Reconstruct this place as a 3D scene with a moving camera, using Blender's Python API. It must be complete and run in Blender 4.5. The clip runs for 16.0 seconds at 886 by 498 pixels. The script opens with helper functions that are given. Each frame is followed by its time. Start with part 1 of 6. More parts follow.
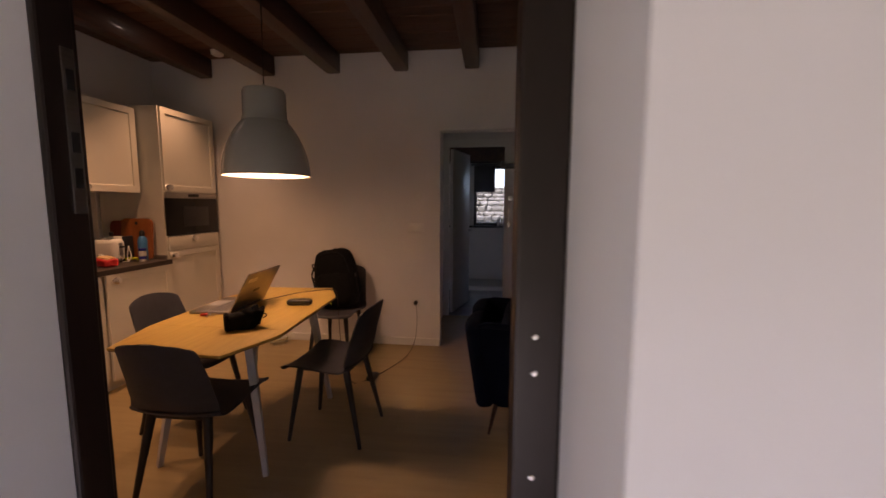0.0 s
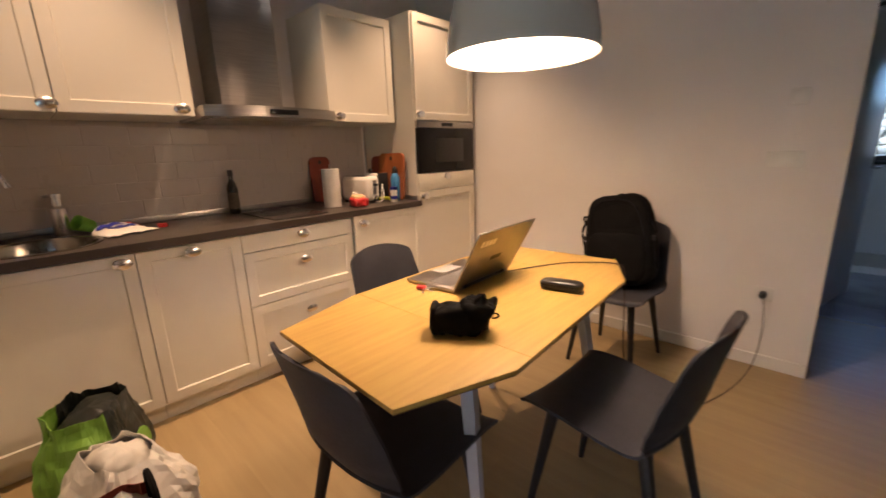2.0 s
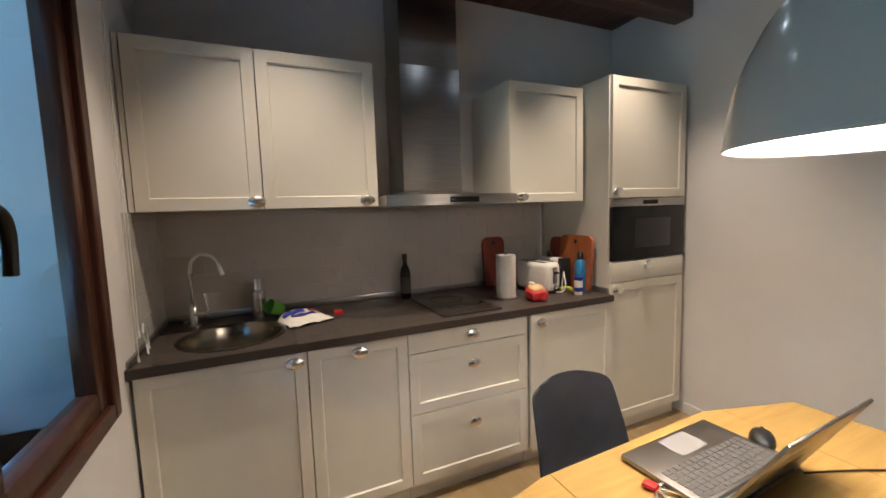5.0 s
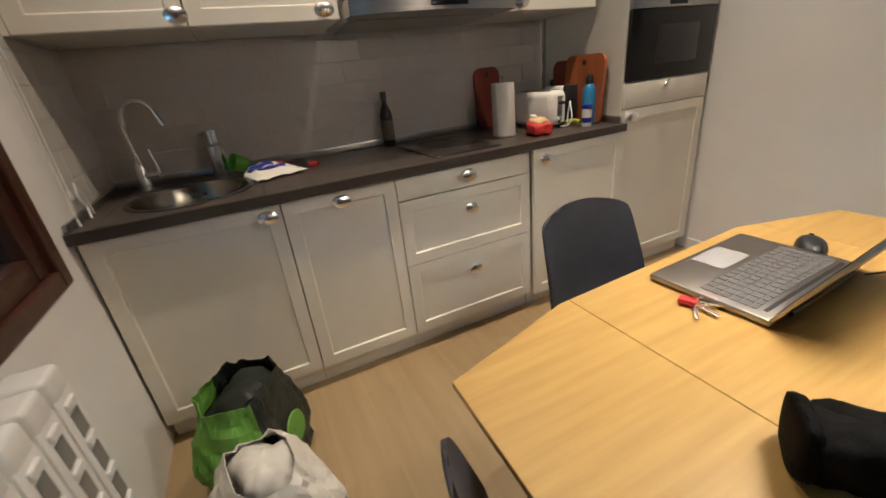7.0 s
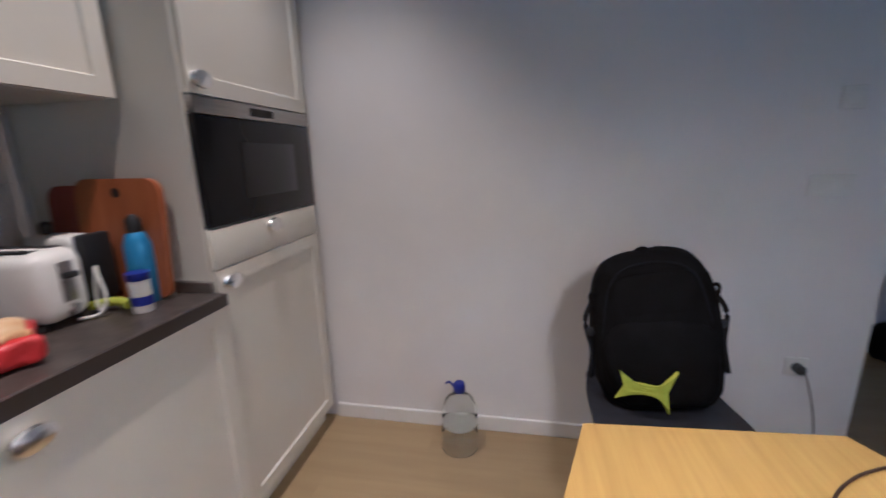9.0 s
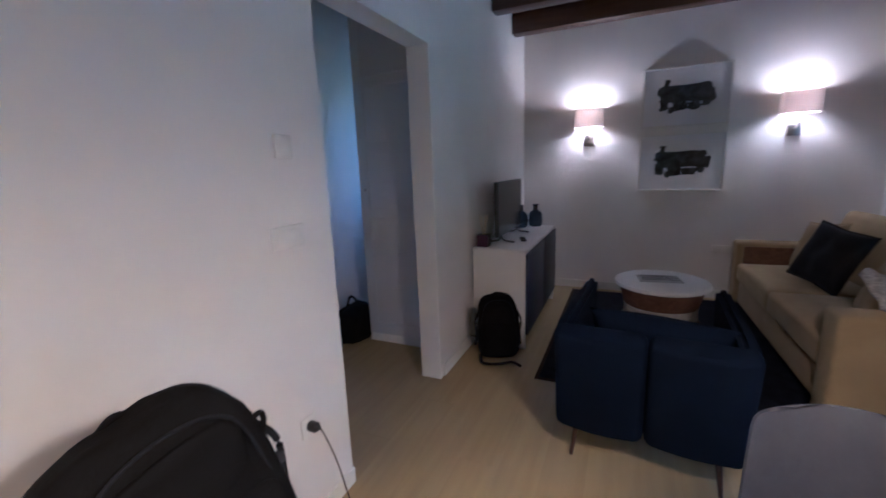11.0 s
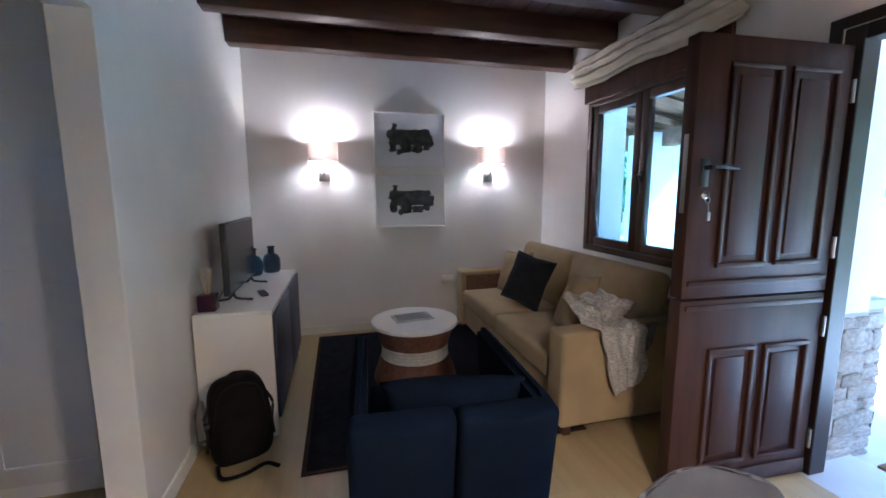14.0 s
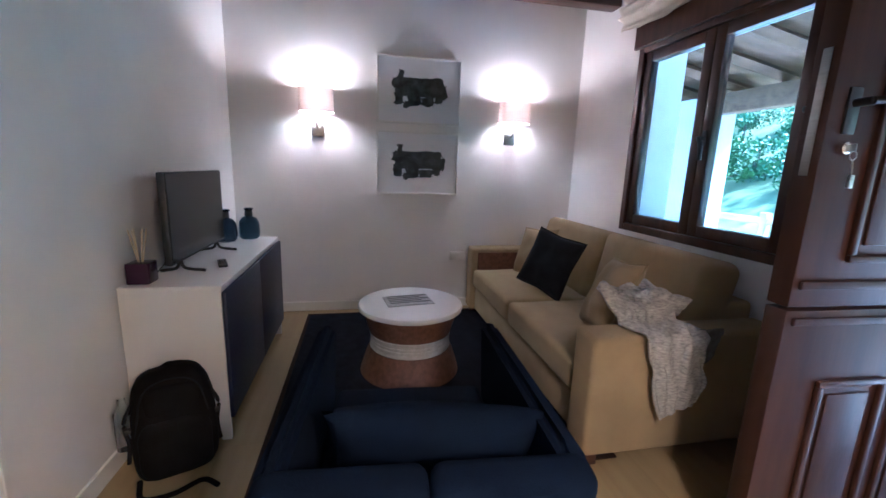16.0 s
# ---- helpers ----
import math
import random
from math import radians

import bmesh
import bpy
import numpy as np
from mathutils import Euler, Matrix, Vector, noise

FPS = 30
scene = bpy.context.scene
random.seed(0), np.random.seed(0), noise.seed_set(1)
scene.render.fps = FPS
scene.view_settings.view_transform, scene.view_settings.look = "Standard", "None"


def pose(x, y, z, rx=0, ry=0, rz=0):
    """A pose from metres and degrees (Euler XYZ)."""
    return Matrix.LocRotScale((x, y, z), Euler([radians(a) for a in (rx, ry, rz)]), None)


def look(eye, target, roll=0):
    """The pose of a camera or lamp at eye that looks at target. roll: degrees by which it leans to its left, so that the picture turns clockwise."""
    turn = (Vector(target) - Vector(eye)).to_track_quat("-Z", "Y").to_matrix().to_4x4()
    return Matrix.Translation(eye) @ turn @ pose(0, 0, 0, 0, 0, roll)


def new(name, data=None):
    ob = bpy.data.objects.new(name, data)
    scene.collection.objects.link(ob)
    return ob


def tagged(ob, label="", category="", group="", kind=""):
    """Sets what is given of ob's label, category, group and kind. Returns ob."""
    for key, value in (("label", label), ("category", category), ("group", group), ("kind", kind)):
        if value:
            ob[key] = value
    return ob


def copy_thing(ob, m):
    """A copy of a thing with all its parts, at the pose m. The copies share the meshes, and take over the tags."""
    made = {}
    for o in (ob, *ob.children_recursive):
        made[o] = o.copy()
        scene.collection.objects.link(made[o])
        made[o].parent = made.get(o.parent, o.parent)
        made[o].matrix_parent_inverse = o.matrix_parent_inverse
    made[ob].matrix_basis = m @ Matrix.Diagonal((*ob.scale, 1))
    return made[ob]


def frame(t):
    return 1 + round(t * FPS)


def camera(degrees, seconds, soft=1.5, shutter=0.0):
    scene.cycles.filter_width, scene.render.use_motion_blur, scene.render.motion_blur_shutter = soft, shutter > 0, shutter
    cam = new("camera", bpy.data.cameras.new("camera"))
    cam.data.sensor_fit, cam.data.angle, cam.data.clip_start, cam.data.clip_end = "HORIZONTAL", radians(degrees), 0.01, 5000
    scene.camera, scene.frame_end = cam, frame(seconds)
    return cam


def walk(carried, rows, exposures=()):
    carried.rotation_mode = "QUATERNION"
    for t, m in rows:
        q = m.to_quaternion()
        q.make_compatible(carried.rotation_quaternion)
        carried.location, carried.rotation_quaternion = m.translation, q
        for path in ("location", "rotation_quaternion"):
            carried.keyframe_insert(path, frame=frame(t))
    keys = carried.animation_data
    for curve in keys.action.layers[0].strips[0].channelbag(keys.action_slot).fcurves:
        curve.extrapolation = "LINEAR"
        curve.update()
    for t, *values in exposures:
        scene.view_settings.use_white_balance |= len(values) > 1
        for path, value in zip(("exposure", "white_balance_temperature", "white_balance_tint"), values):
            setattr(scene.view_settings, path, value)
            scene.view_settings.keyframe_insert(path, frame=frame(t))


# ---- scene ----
# ---- camera ----
cam = camera(95.5, 16.0, 1.6, 0.3)
PATH = [
    (0.00, pose(0.488, -0.387, 1.380, 83.72, -0.20, 6.90)),
    (0.50, pose(0.312, -0.137, 1.328, 81.46, 3.39, 10.31)),
    (1.00, pose(0.237, 0.169, 1.307, 80.98, 3.64, 23.15)),
    (1.50, pose(0.098, 0.459, 1.275, 78.91, 2.24, 34.57)),
    (2.00, pose(-0.051, 0.676, 1.256, 76.37, 1.89, 43.44)),
    (2.50, pose(-0.260, 0.796, 1.270, 75.27, 5.21, 56.50)),
    (3.00, pose(-0.357, 0.878, 1.304, 73.91, 6.06, 63.58)),
    (3.50, pose(-0.391, 0.881, 1.356, 76.11, 4.35, 62.99)),
    (3.70, pose(-0.399, 0.879, 1.373, 78.24, 3.75, 63.24)),
    (5.80, pose(-0.568, 0.830, 1.454, 84.57, 1.03, 66.62)),
    (6.00, pose(-0.591, 0.830, 1.423, 80.82, 2.11, 66.78)),
    (6.50, pose(-0.616, 0.844, 1.327, 72.47, 5.11, 65.86)),
    (7.00, pose(-0.680, 0.924, 1.242, 66.38, 5.73, 63.65)),
    (7.50, pose(-0.788, 1.079, 1.210, 65.04, 3.89, 62.35)),
    (8.00, pose(-0.993, 1.253, 1.239, 69.02, 0.47, 52.40)),
    (8.50, pose(-1.207, 1.465, 1.289, 74.99, -0.01, 33.25)),
    (9.00, pose(-1.355, 1.699, 1.300, 76.84, 1.34, 10.25)),
    (9.50, pose(-1.434, 1.890, 1.332, 77.14, -0.23, -14.27)),
    (10.00, pose(-1.402, 2.078, 1.350, 77.24, 0.71, -37.49)),
    (10.20, pose(-1.377, 2.143, 1.350, 77.34, 0.91, -43.39)),
    (12.30, pose(-0.984, 2.492, 1.418, 81.62, 2.56, -92.04)),
    (12.50, pose(-0.930, 2.491, 1.417, 82.16, 2.01, -93.46)),
    (13.00, pose(-0.853, 2.574, 1.440, 83.41, 1.05, -99.09)),
    (13.50, pose(-0.824, 2.595, 1.441, 84.08, 0.45, -103.09)),
    (14.00, pose(-0.810, 2.596, 1.415, 82.24, 0.25, -104.43)),
    (14.50, pose(-0.756, 2.588, 1.357, 79.38, -0.19, -104.32)),
    (15.00, pose(-0.564, 2.519, 1.307, 78.64, -0.73, -102.08)),
    (15.50, pose(-0.339, 2.422, 1.304, 78.88, -1.85, -100.18)),
    (16.00, pose(-0.301, 2.376, 1.315, 78.66, -1.99, -101.38)),
]
EXPOSURES = [
    (0.0, 1.68, 6900, 37), (0.5, 2.47, 7450, 36), (1.0, 2.75, 7800, 36), (1.5, 2.87, 6500, 23),
    (2.0, 2.95, 5600, 17), (2.5, 2.85, 5200, 12), (3.0, 2.68, 4950, 10), (3.5, 2.48, 4700, 5), (6.0, 2.93, 4300, 1),
    (7.0, 2.63, 4280, 0), (8.0, 2.28, 3980, 1), (9.0, 2.5, 3800, 9), (9.5, 2.46, 3700, 8), (10.0, 2.7, 3850, 13),
    (12.5, 4.1, 4150, 14), (14.0, 4.15, 4200, 6), (15.0, 4.12, 4080, 7), (15.5, 4.18, 4170, 10), (16.0, 4.34, 4170, 10),
]
walk(cam, PATH, EXPOSURES)

# ---- light ----
world = bpy.data.worlds.new("sky")
scene.world = world
world.use_nodes = True
wt = world.node_tree
sky = wt.nodes.new("ShaderNodeTexSky")
sky.sky_type = "NISHITA"
sky.sun_disc = False
sky.sun_elevation, sky.sun_rotation = radians(51), radians(192)
wt.links.new(sky.outputs[0], wt.nodes["Background"].inputs[0])
wt.nodes["Background"].inputs[1].default_value = 0.15

sun_data = bpy.data.lights.new("sun", "SUN")
sun_data.energy, sun_data.angle, sun_data.color = 3.6, radians(4), (1.0, 0.96, 0.9)
sun = new("sun", sun_data)
sun.matrix_world = look((0, 0, 10), (1.2, 5.5, 3.0))


def lamp(name, kind, energy, colour, m, size=0.05):
    d = bpy.data.lights.new(name, kind)
    d.energy, d.color = energy, colour
    if kind == "AREA":
        d.shape, d.size, d.size_y = "RECTANGLE", size[0], size[1]
    else:
        d.shadow_soft_size = size
    ob = new(name, d)
    ob.matrix_world = m
    return ob


WARM = (1.0, 0.59, 0.29)
SOFT = (1.0, 0.68, 0.46)
lamp("pendant_bulb_light", "POINT", 4.2, WARM, pose(-0.835, 1.888, 1.60), 0.11)
for yy in (2.722, 1.03):
    lamp("wall_lamp_light", "POINT", 0.88, SOFT, pose(3.245, yy, 1.866), 0.03)
for yy in (0.98, 1.85, 2.72):
    d = lamp("spot_light", "SPOT", 16.0, WARM, pose(-1.98, yy, 2.728), 0.025)
    d.data.spot_size, d.data.spot_blend = radians(88), 0.9

# ---- materials ----


def surface(name, c1, c2=None, scale=8.0, rough=0.5, metal=0.0, bump=0.0, bscale=60.0, stretch=(1, 1, 1), vary=0.0, coat=0.0, rvar=0.08, sheen=0.0):
    m = bpy.data.materials.new(name)
    m.use_nodes = True
    nt = m.node_tree
    p = nt.nodes["Principled BSDF"]
    c2 = c2 or tuple(min(1, v * 0.88) for v in c1)
    tc = nt.nodes.new("ShaderNodeTexCoord")
    mp = nt.nodes.new("ShaderNodeMapping")
    mp.inputs["Scale"].default_value = stretch
    nt.links.new(tc.outputs["Object"], mp.inputs[0])
    n1 = nt.nodes.new("ShaderNodeTexNoise")
    n1.inputs["Scale"].default_value = scale
    n1.inputs["Detail"].default_value = 6
    nt.links.new(mp.outputs[0], n1.inputs["Vector"])
    ramp = nt.nodes.new("ShaderNodeValToRGB")
    ramp.color_ramp.elements[0].position, ramp.color_ramp.elements[1].position = 0.32, 0.68
    ramp.color_ramp.elements[0].color, ramp.color_ramp.elements[1].color = (*c2, 1), (*c1, 1)
    nt.links.new(n1.outputs[0], ramp.inputs[0])
    col = ramp.outputs[0]
    if vary:
        oi = nt.nodes.new("ShaderNodeObjectInfo")
        mr = nt.nodes.new("ShaderNodeMapRange")
        mr.inputs[3].default_value, mr.inputs[4].default_value = 1 - vary, 1 + vary
        nt.links.new(oi.outputs["Random"], mr.inputs[0])
        mx = nt.nodes.new("ShaderNodeVectorMath")
        mx.operation = "SCALE"
        nt.links.new(col, mx.inputs[0])
        nt.links.new(mr.outputs[0], mx.inputs["Scale"])
        col = mx.outputs[0]
        ad = nt.nodes.new("ShaderNodeVectorMath")
        ad.operation = "ADD"
        sc = nt.nodes.new("ShaderNodeMath")
        sc.operation = "MULTIPLY"
        sc.inputs[1].default_value = 37.0
        nt.links.new(oi.outputs["Random"], sc.inputs[0])
        nt.links.new(tc.outputs["Object"], ad.inputs[0])
        nt.links.new(sc.outputs[0], ad.inputs[1])
        nt.links.new(ad.outputs[0], mp.inputs[0])
    nt.links.new(col, p.inputs["Base Color"])
    p.inputs["Metallic"].default_value = metal
    n2 = nt.nodes.new("ShaderNodeTexNoise")
    n2.inputs["Scale"].default_value = bscale
    n2.inputs["Detail"].default_value = 4
    nt.links.new(mp.outputs[0], n2.inputs["Vector"])
    rr = nt.nodes.new("ShaderNodeMapRange")
    rr.inputs[3].default_value, rr.inputs[4].default_value = max(0.02, rough - rvar), min(1, rough + rvar)
    nt.links.new(n2.outputs[0], rr.inputs[0])
    nt.links.new(rr.outputs[0], p.inputs["Roughness"])
    if bump:
        b = nt.nodes.new("ShaderNodeBump")
        b.inputs["Strength"].default_value = bump
        b.inputs["Distance"].default_value = 0.004
        nt.links.new(n2.outputs[0], b.inputs["Height"])
        nt.links.new(b.outputs[0], p.inputs["Normal"])
    p.inputs["Coat Weight"].default_value = coat
    if rough >= 0.7:
        p.inputs["Specular IOR Level"].default_value = 0.2
    if sheen:
        p.inputs["Sheen Weight"].default_value = sheen
    return m


def glass(name, colour=(1, 1, 1), rough=0.0, ior=1.45):
    m = bpy.data.materials.new(name)
    m.use_nodes = True
    p = m.node_tree.nodes["Principled BSDF"]
    p.inputs["Base Color"].default_value = (*colour, 1)
    p.inputs["Transmission Weight"].default_value = 1
    p.inputs["Roughness"].default_value = rough
    p.inputs["IOR"].default_value = ior
    return m


def glow(name, colour, strength):
    m = bpy.data.materials.new(name)
    m.use_nodes = True
    p = m.node_tree.nodes["Principled BSDF"]
    p.inputs["Base Color"].default_value = (*colour, 1)
    p.inputs["Emission Color"].default_value = (*colour, 1)
    p.inputs["Emission Strength"].default_value = strength
    return m


PLASTER = surface("white_plaster", (0.80, 0.78, 0.76), (0.75, 0.73, 0.71), 2.0, 0.75, bump=0.12, bscale=35)
PLASTER_OUT = surface("outdoor_plaster", (0.72, 0.72, 0.73), (0.64, 0.64, 0.65), 1.5, 0.85, bump=0.25, bscale=25)
TRIM = surface("white_trim_paint", (0.80, 0.79, 0.76), (0.76, 0.75, 0.72), 3.0, 0.45)
OAK = surface("oak_laminate", (0.385, 0.288, 0.138), (0.335, 0.246, 0.116), 2.5, 0.44, bump=0.02, bscale=40, stretch=(0.7, 9, 4), vary=0.035, coat=0.04)
SUBFLOOR = surface("dark_screed", (0.26, 0.19, 0.11), None, 5, 0.9)
BEAM = surface("dark_beam_wood", (0.085, 0.036, 0.020), (0.045, 0.018, 0.010), 3.0, 0.5, bump=0.25, bscale=18, stretch=(6, 0.7, 6), coat=0.2)
BOARD = surface("ceiling_board_wood", (0.115, 0.048, 0.026), (0.070, 0.029, 0.016), 3.0, 0.55, bump=0.15, bscale=15, stretch=(0.7, 6, 6))
DOORWOOD = surface("door_mahogany", (0.056, 0.023, 0.014), (0.030, 0.012, 0.008), 3.0, 0.48, bump=0.08, bscale=30, stretch=(5, 5, 0.5))
DOORWOOD.node_tree.nodes["Principled BSDF"].inputs["Specular IOR Level"].default_value = 0.32
FRAMEWOOD = surface("dark_door_frame_wood", (0.022, 0.011, 0.008), (0.013, 0.007, 0.005), 3.0, 0.42, bump=0.1, bscale=30, stretch=(5, 5, 0.5))
WINWOOD = surface("window_brown_wood", (0.085, 0.032, 0.017), (0.045, 0.017, 0.010), 4.0, 0.35, bump=0.05, bscale=30, stretch=(4, 4, 1), coat=0.25)
CABINET = surface("ivory_cabinet_paint", (0.72, 0.69, 0.60), (0.69, 0.66, 0.57), 2.0, 0.38)
CABSIDE = surface("ivory_cabinet_side", (0.70, 0.67, 0.59), None, 2.0, 0.45)
WORKTOP = surface("grey_stone_worktop", (0.075, 0.062, 0.052), (0.040, 0.034, 0.029), 22.0, 0.38, bump=0.06, bscale=90)
WORKEDGE = surface("dark_worktop_edge", (0.045, 0.034, 0.028), None, 20.0, 0.45)
TILE = surface("glazed_white_tile", (0.62, 0.60, 0.56), (0.58, 0.56, 0.52), 3.0, 0.22, vary=0.03, bump=0.04, bscale=9)
TILE_GREY = surface("glazed_grey_tile", (0.55, 0.505, 0.455), (0.52, 0.475, 0.43), 3.0, 0.30, vary=0.015, bump=0.02, bscale=9)
GROUT = surface("grey_grout", (0.56, 0.52, 0.475), None, 30, 0.9)
STEEL = surface("brushed_steel", (0.44, 0.42, 0.40), (0.36, 0.35, 0.33), 6.0, 0.34, metal=1.0, stretch=(1, 1, 30))
SINKSTEEL = surface("sink_steel", (0.34, 0.315, 0.265), (0.28, 0.26, 0.22), 8.0, 0.24, metal=1.0)
CHROME = surface("chrome", (0.92, 0.91, 0.90), (0.88, 0.87, 0.86), 5, 0.26, metal=1.0, rvar=0.03)
BLACKGLASS = surface("black_glass", (0.012, 0.012, 0.013), None, 4, 0.08, rvar=0.03)
BLACKGLASS.node_tree.nodes["Principled BSDF"].inputs["Specular IOR Level"].default_value = 0.22
HOBGLASS = surface("smoky_hob_glass", (0.030, 0.026, 0.024), None, 5, 0.22, rvar=0.05)
BLACKPLASTIC = surface("black_plastic", (0.018, 0.018, 0.019), None, 20, 0.4, bump=0.05, bscale=200)
WHITEPLASTIC = surface("white_plastic", (0.80, 0.79, 0.75), None, 10, 0.35)
BAMBOO = surface("bamboo_tabletop", (0.50, 0.325, 0.074), (0.425, 0.268, 0.056), 4.0, 0.44, bump=0.03, bscale=60, stretch=(14, 0.9, 4))
TABLELEG = surface("pale_grey_metal", (0.62, 0.61, 0.60), None, 6, 0.45)
CHAIR = surface("anthracite_chair_shell", (0.034, 0.034, 0.042), (0.027, 0.027, 0.034), 20, 0.6, bump=0.06, bscale=120)
CHAIRLEG = surface("dark_chair_leg", (0.020, 0.018, 0.018), None, 10, 0.5)
LAMPSHADE = surface("pale_grey_lamp_enamel", (0.60, 0.585, 0.53), (0.57, 0.555, 0.50), 3, 0.20, coat=0.3)
LAMPIN = surface("white_lamp_lining", (0.85, 0.84, 0.80), None, 3, 0.6)
BULB = glow("lit_bulb", (1.0, 0.86, 0.66), 12)
SPOTGLOW = glow("lit_spot", (1.0, 0.84, 0.62), 9)
SOFA = surface("beige_sofa_fabric", (0.39, 0.295, 0.160), (0.33, 0.25, 0.135), 6, 0.9, bump=0.22, bscale=260, sheen=0.1)
NAVY = surface("navy_armchair_fabric", (0.0050, 0.0085, 0.0190), (0.0035, 0.0060, 0.0140), 6, 0.95, bump=0.3, bscale=260)
INDIGO = surface("dark_slate_cushion_fabric", (0.020, 0.021, 0.026), (0.014, 0.015, 0.019), 8, 0.92, bump=0.2, bscale=260, sheen=0.03)
RUG = surface("black_blue_rug_pile", (0.014, 0.015, 0.022), (0.008, 0.009, 0.014), 14, 1.0, bump=0.6, bscale=320)
RUGEDGE = surface("brown_rug_border", (0.035, 0.022, 0.018), None, 14, 1.0, bump=0.5, bscale=320)
RATTAN = surface("brown_rattan_weave", (0.17, 0.075, 0.040), (0.10, 0.042, 0.022), 30, 0.6, bump=0.8, bscale=110)
WHITEBAND = surface("white_rope_band", (0.62, 0.60, 0.56), (0.50, 0.48, 0.44), 40, 0.7, bump=0.8, bscale=120)
WHITELAC = surface("white_lacquer", (0.74, 0.73, 0.71), (0.72, 0.71, 0.69), 3, 0.35)
BLUELAC = surface("navy_gloss_front", (0.012, 0.016, 0.044), None, 3, 0.42)
BLACKNYLON = surface("black_nylon", (0.0085, 0.008, 0.0078), (0.0055, 0.0052, 0.005), 14, 0.75, bump=0.3, bscale=180)
GREYNYLON = surface("grey_mesh_nylon", (0.016, 0.016, 0.018), None, 30, 0.8, bump=0.3, bscale=240)
LIME = surface("lime_yellow_fabric", (0.46, 0.50, 0.03), (0.36, 0.40, 0.02), 12, 0.8, bump=0.2, bscale=150)
GREENBAG = surface("green_plastic_bag", (0.20, 0.40, 0.035), (0.13, 0.29, 0.025), 7, 0.55, bump=0.25, bscale=14)
DARKBAG = surface("dark_plastic_bag", (0.022, 0.028, 0.022), (0.012, 0.015, 0.012), 7, 0.5, bump=0.3, bscale=14)
WHITEBAG = surface("white_plastic_bag", (0.74, 0.72, 0.66), (0.66, 0.64, 0.58), 9, 0.42, bump=0.4, bscale=16)
ALU = surface("laptop_aluminium", (0.34, 0.32, 0.305), None, 8, 0.36, metal=1.0)
KEYCAP = surface("laptop_keys", (0.13, 0.125, 0.125), None, 10, 0.5)
PADGREY = surface("pale_grey_touchpad", (0.36, 0.35, 0.35), None, 10, 0.4)
RED = surface("red_plastic", (0.50, 0.022, 0.018), None, 8, 0.4)
BLUEMETAL = surface("blue_bottle_metal", (0.075, 0.27, 0.58), None, 6, 0.3, metal=0.3)
BLUEPLASTIC = surface("blue_plastic", (0.02, 0.03, 0.30), None, 6, 0.35)
PAPER = surface("white_paper", (0.74, 0.72, 0.67), (0.68, 0.66, 0.61), 20, 0.9, bump=0.2, bscale=90)
PRINTPAPER = surface("printed_paper", (0.55, 0.54, 0.52), (0.34, 0.34, 0.34), 45, 0.7)
CUTBOARD = surface("orange_cutting_board_wood", (0.36, 0.115, 0.028), (0.27, 0.08, 0.018), 5, 0.45, stretch=(6, 6, 1), bump=0.05)
REDBOARD = surface("red_brown_board_wood", (0.20, 0.035, 0.020), None, 5, 0.45, stretch=(6, 6, 1))
BREAD = surface("bread_crust", (0.50, 0.28, 0.10), (0.62, 0.46, 0.26), 18, 0.8, bump=0.4, bscale=60)
GREENSPONGE = surface("green_sponge", (0.25, 0.55, 0.07), (0.19, 0.45, 0.05), 20, 0.9, bump=0.5, bscale=120)
OILBOTTLE = surface("dark_oil_glass", (0.010, 0.009, 0.006), None, 6, 0.12)
LABELPAPER = surface("dark_label_paper", (0.10, 0.085, 0.06), (0.05, 0.045, 0.035), 40, 0.6)
BLUEGLASS = glass("smoky_blue_glass", (0.20, 0.29, 0.40), 0.02)
CLEAR = glass("clear_plastic", (0.94, 0.97, 0.98), 0.06, 1.16)
PANE = glass("window_glass", (0.96, 0.98, 0.99), 0.0, 1.12)
TINTED = glass("tinted_window_glass", (0.55, 0.70, 0.81), 0.0, 1.12)
PURPLE = surface("dark_purple_glass", (0.045, 0.010, 0.040), None, 6, 0.2)
REED = surface("pale_reed", (0.55, 0.44, 0.28), None, 30, 0.8)
LINEN = surface("cream_gauze", (0.66, 0.62, 0.53), (0.56, 0.52, 0.44), 8, 0.95, bump=0.4, bscale=120, sheen=0.2)
THROW = surface("grey_white_knit_throw", (0.60, 0.575, 0.54), (0.30, 0.29, 0.28), 46, 0.95, bump=0.7, bscale=120, stretch=(1, 1, 3), sheen=0.2)
# the throw's knit again, darkened to paint in shade
SHADEKNIT = surface("shaded_knit", (0.17, 0.165, 0.16), (0.11, 0.105, 0.10), 40, 0.95, bump=0.6, bscale=120)
ARTPAPER = surface("art_mount_paper", (0.84, 0.82, 0.85), (0.80, 0.78, 0.81), 5, 0.6)
INK = surface("black_brush_ink", (0.020, 0.020, 0.020), (0.10, 0.10, 0.10), 16, 0.7)
STONE = surface("rubble_stone", (0.42, 0.36, 0.29), (0.24, 0.20, 0.165), 6, 0.9, bump=0.9, bscale=22, vary=0.22)
MORTAR = surface("lime_mortar", (0.40, 0.37, 0.32), None, 15, 0.95, bump=0.6, bscale=40)
CONCRETE = surface("porch_concrete", (0.52, 0.52, 0.50), (0.44, 0.44, 0.43), 3, 0.7, bump=0.2, bscale=60)
COIR = surface("brown_coir_mat", (0.26, 0.15, 0.075), (0.17, 0.095, 0.045), 60, 1.0, bump=1.0, bscale=240)
PORCHWOOD = surface("porch_wood", (0.20, 0.12, 0.07), (0.12, 0.07, 0.04), 3, 0.7, bump=0.3, bscale=20, stretch=(4, 1, 4))
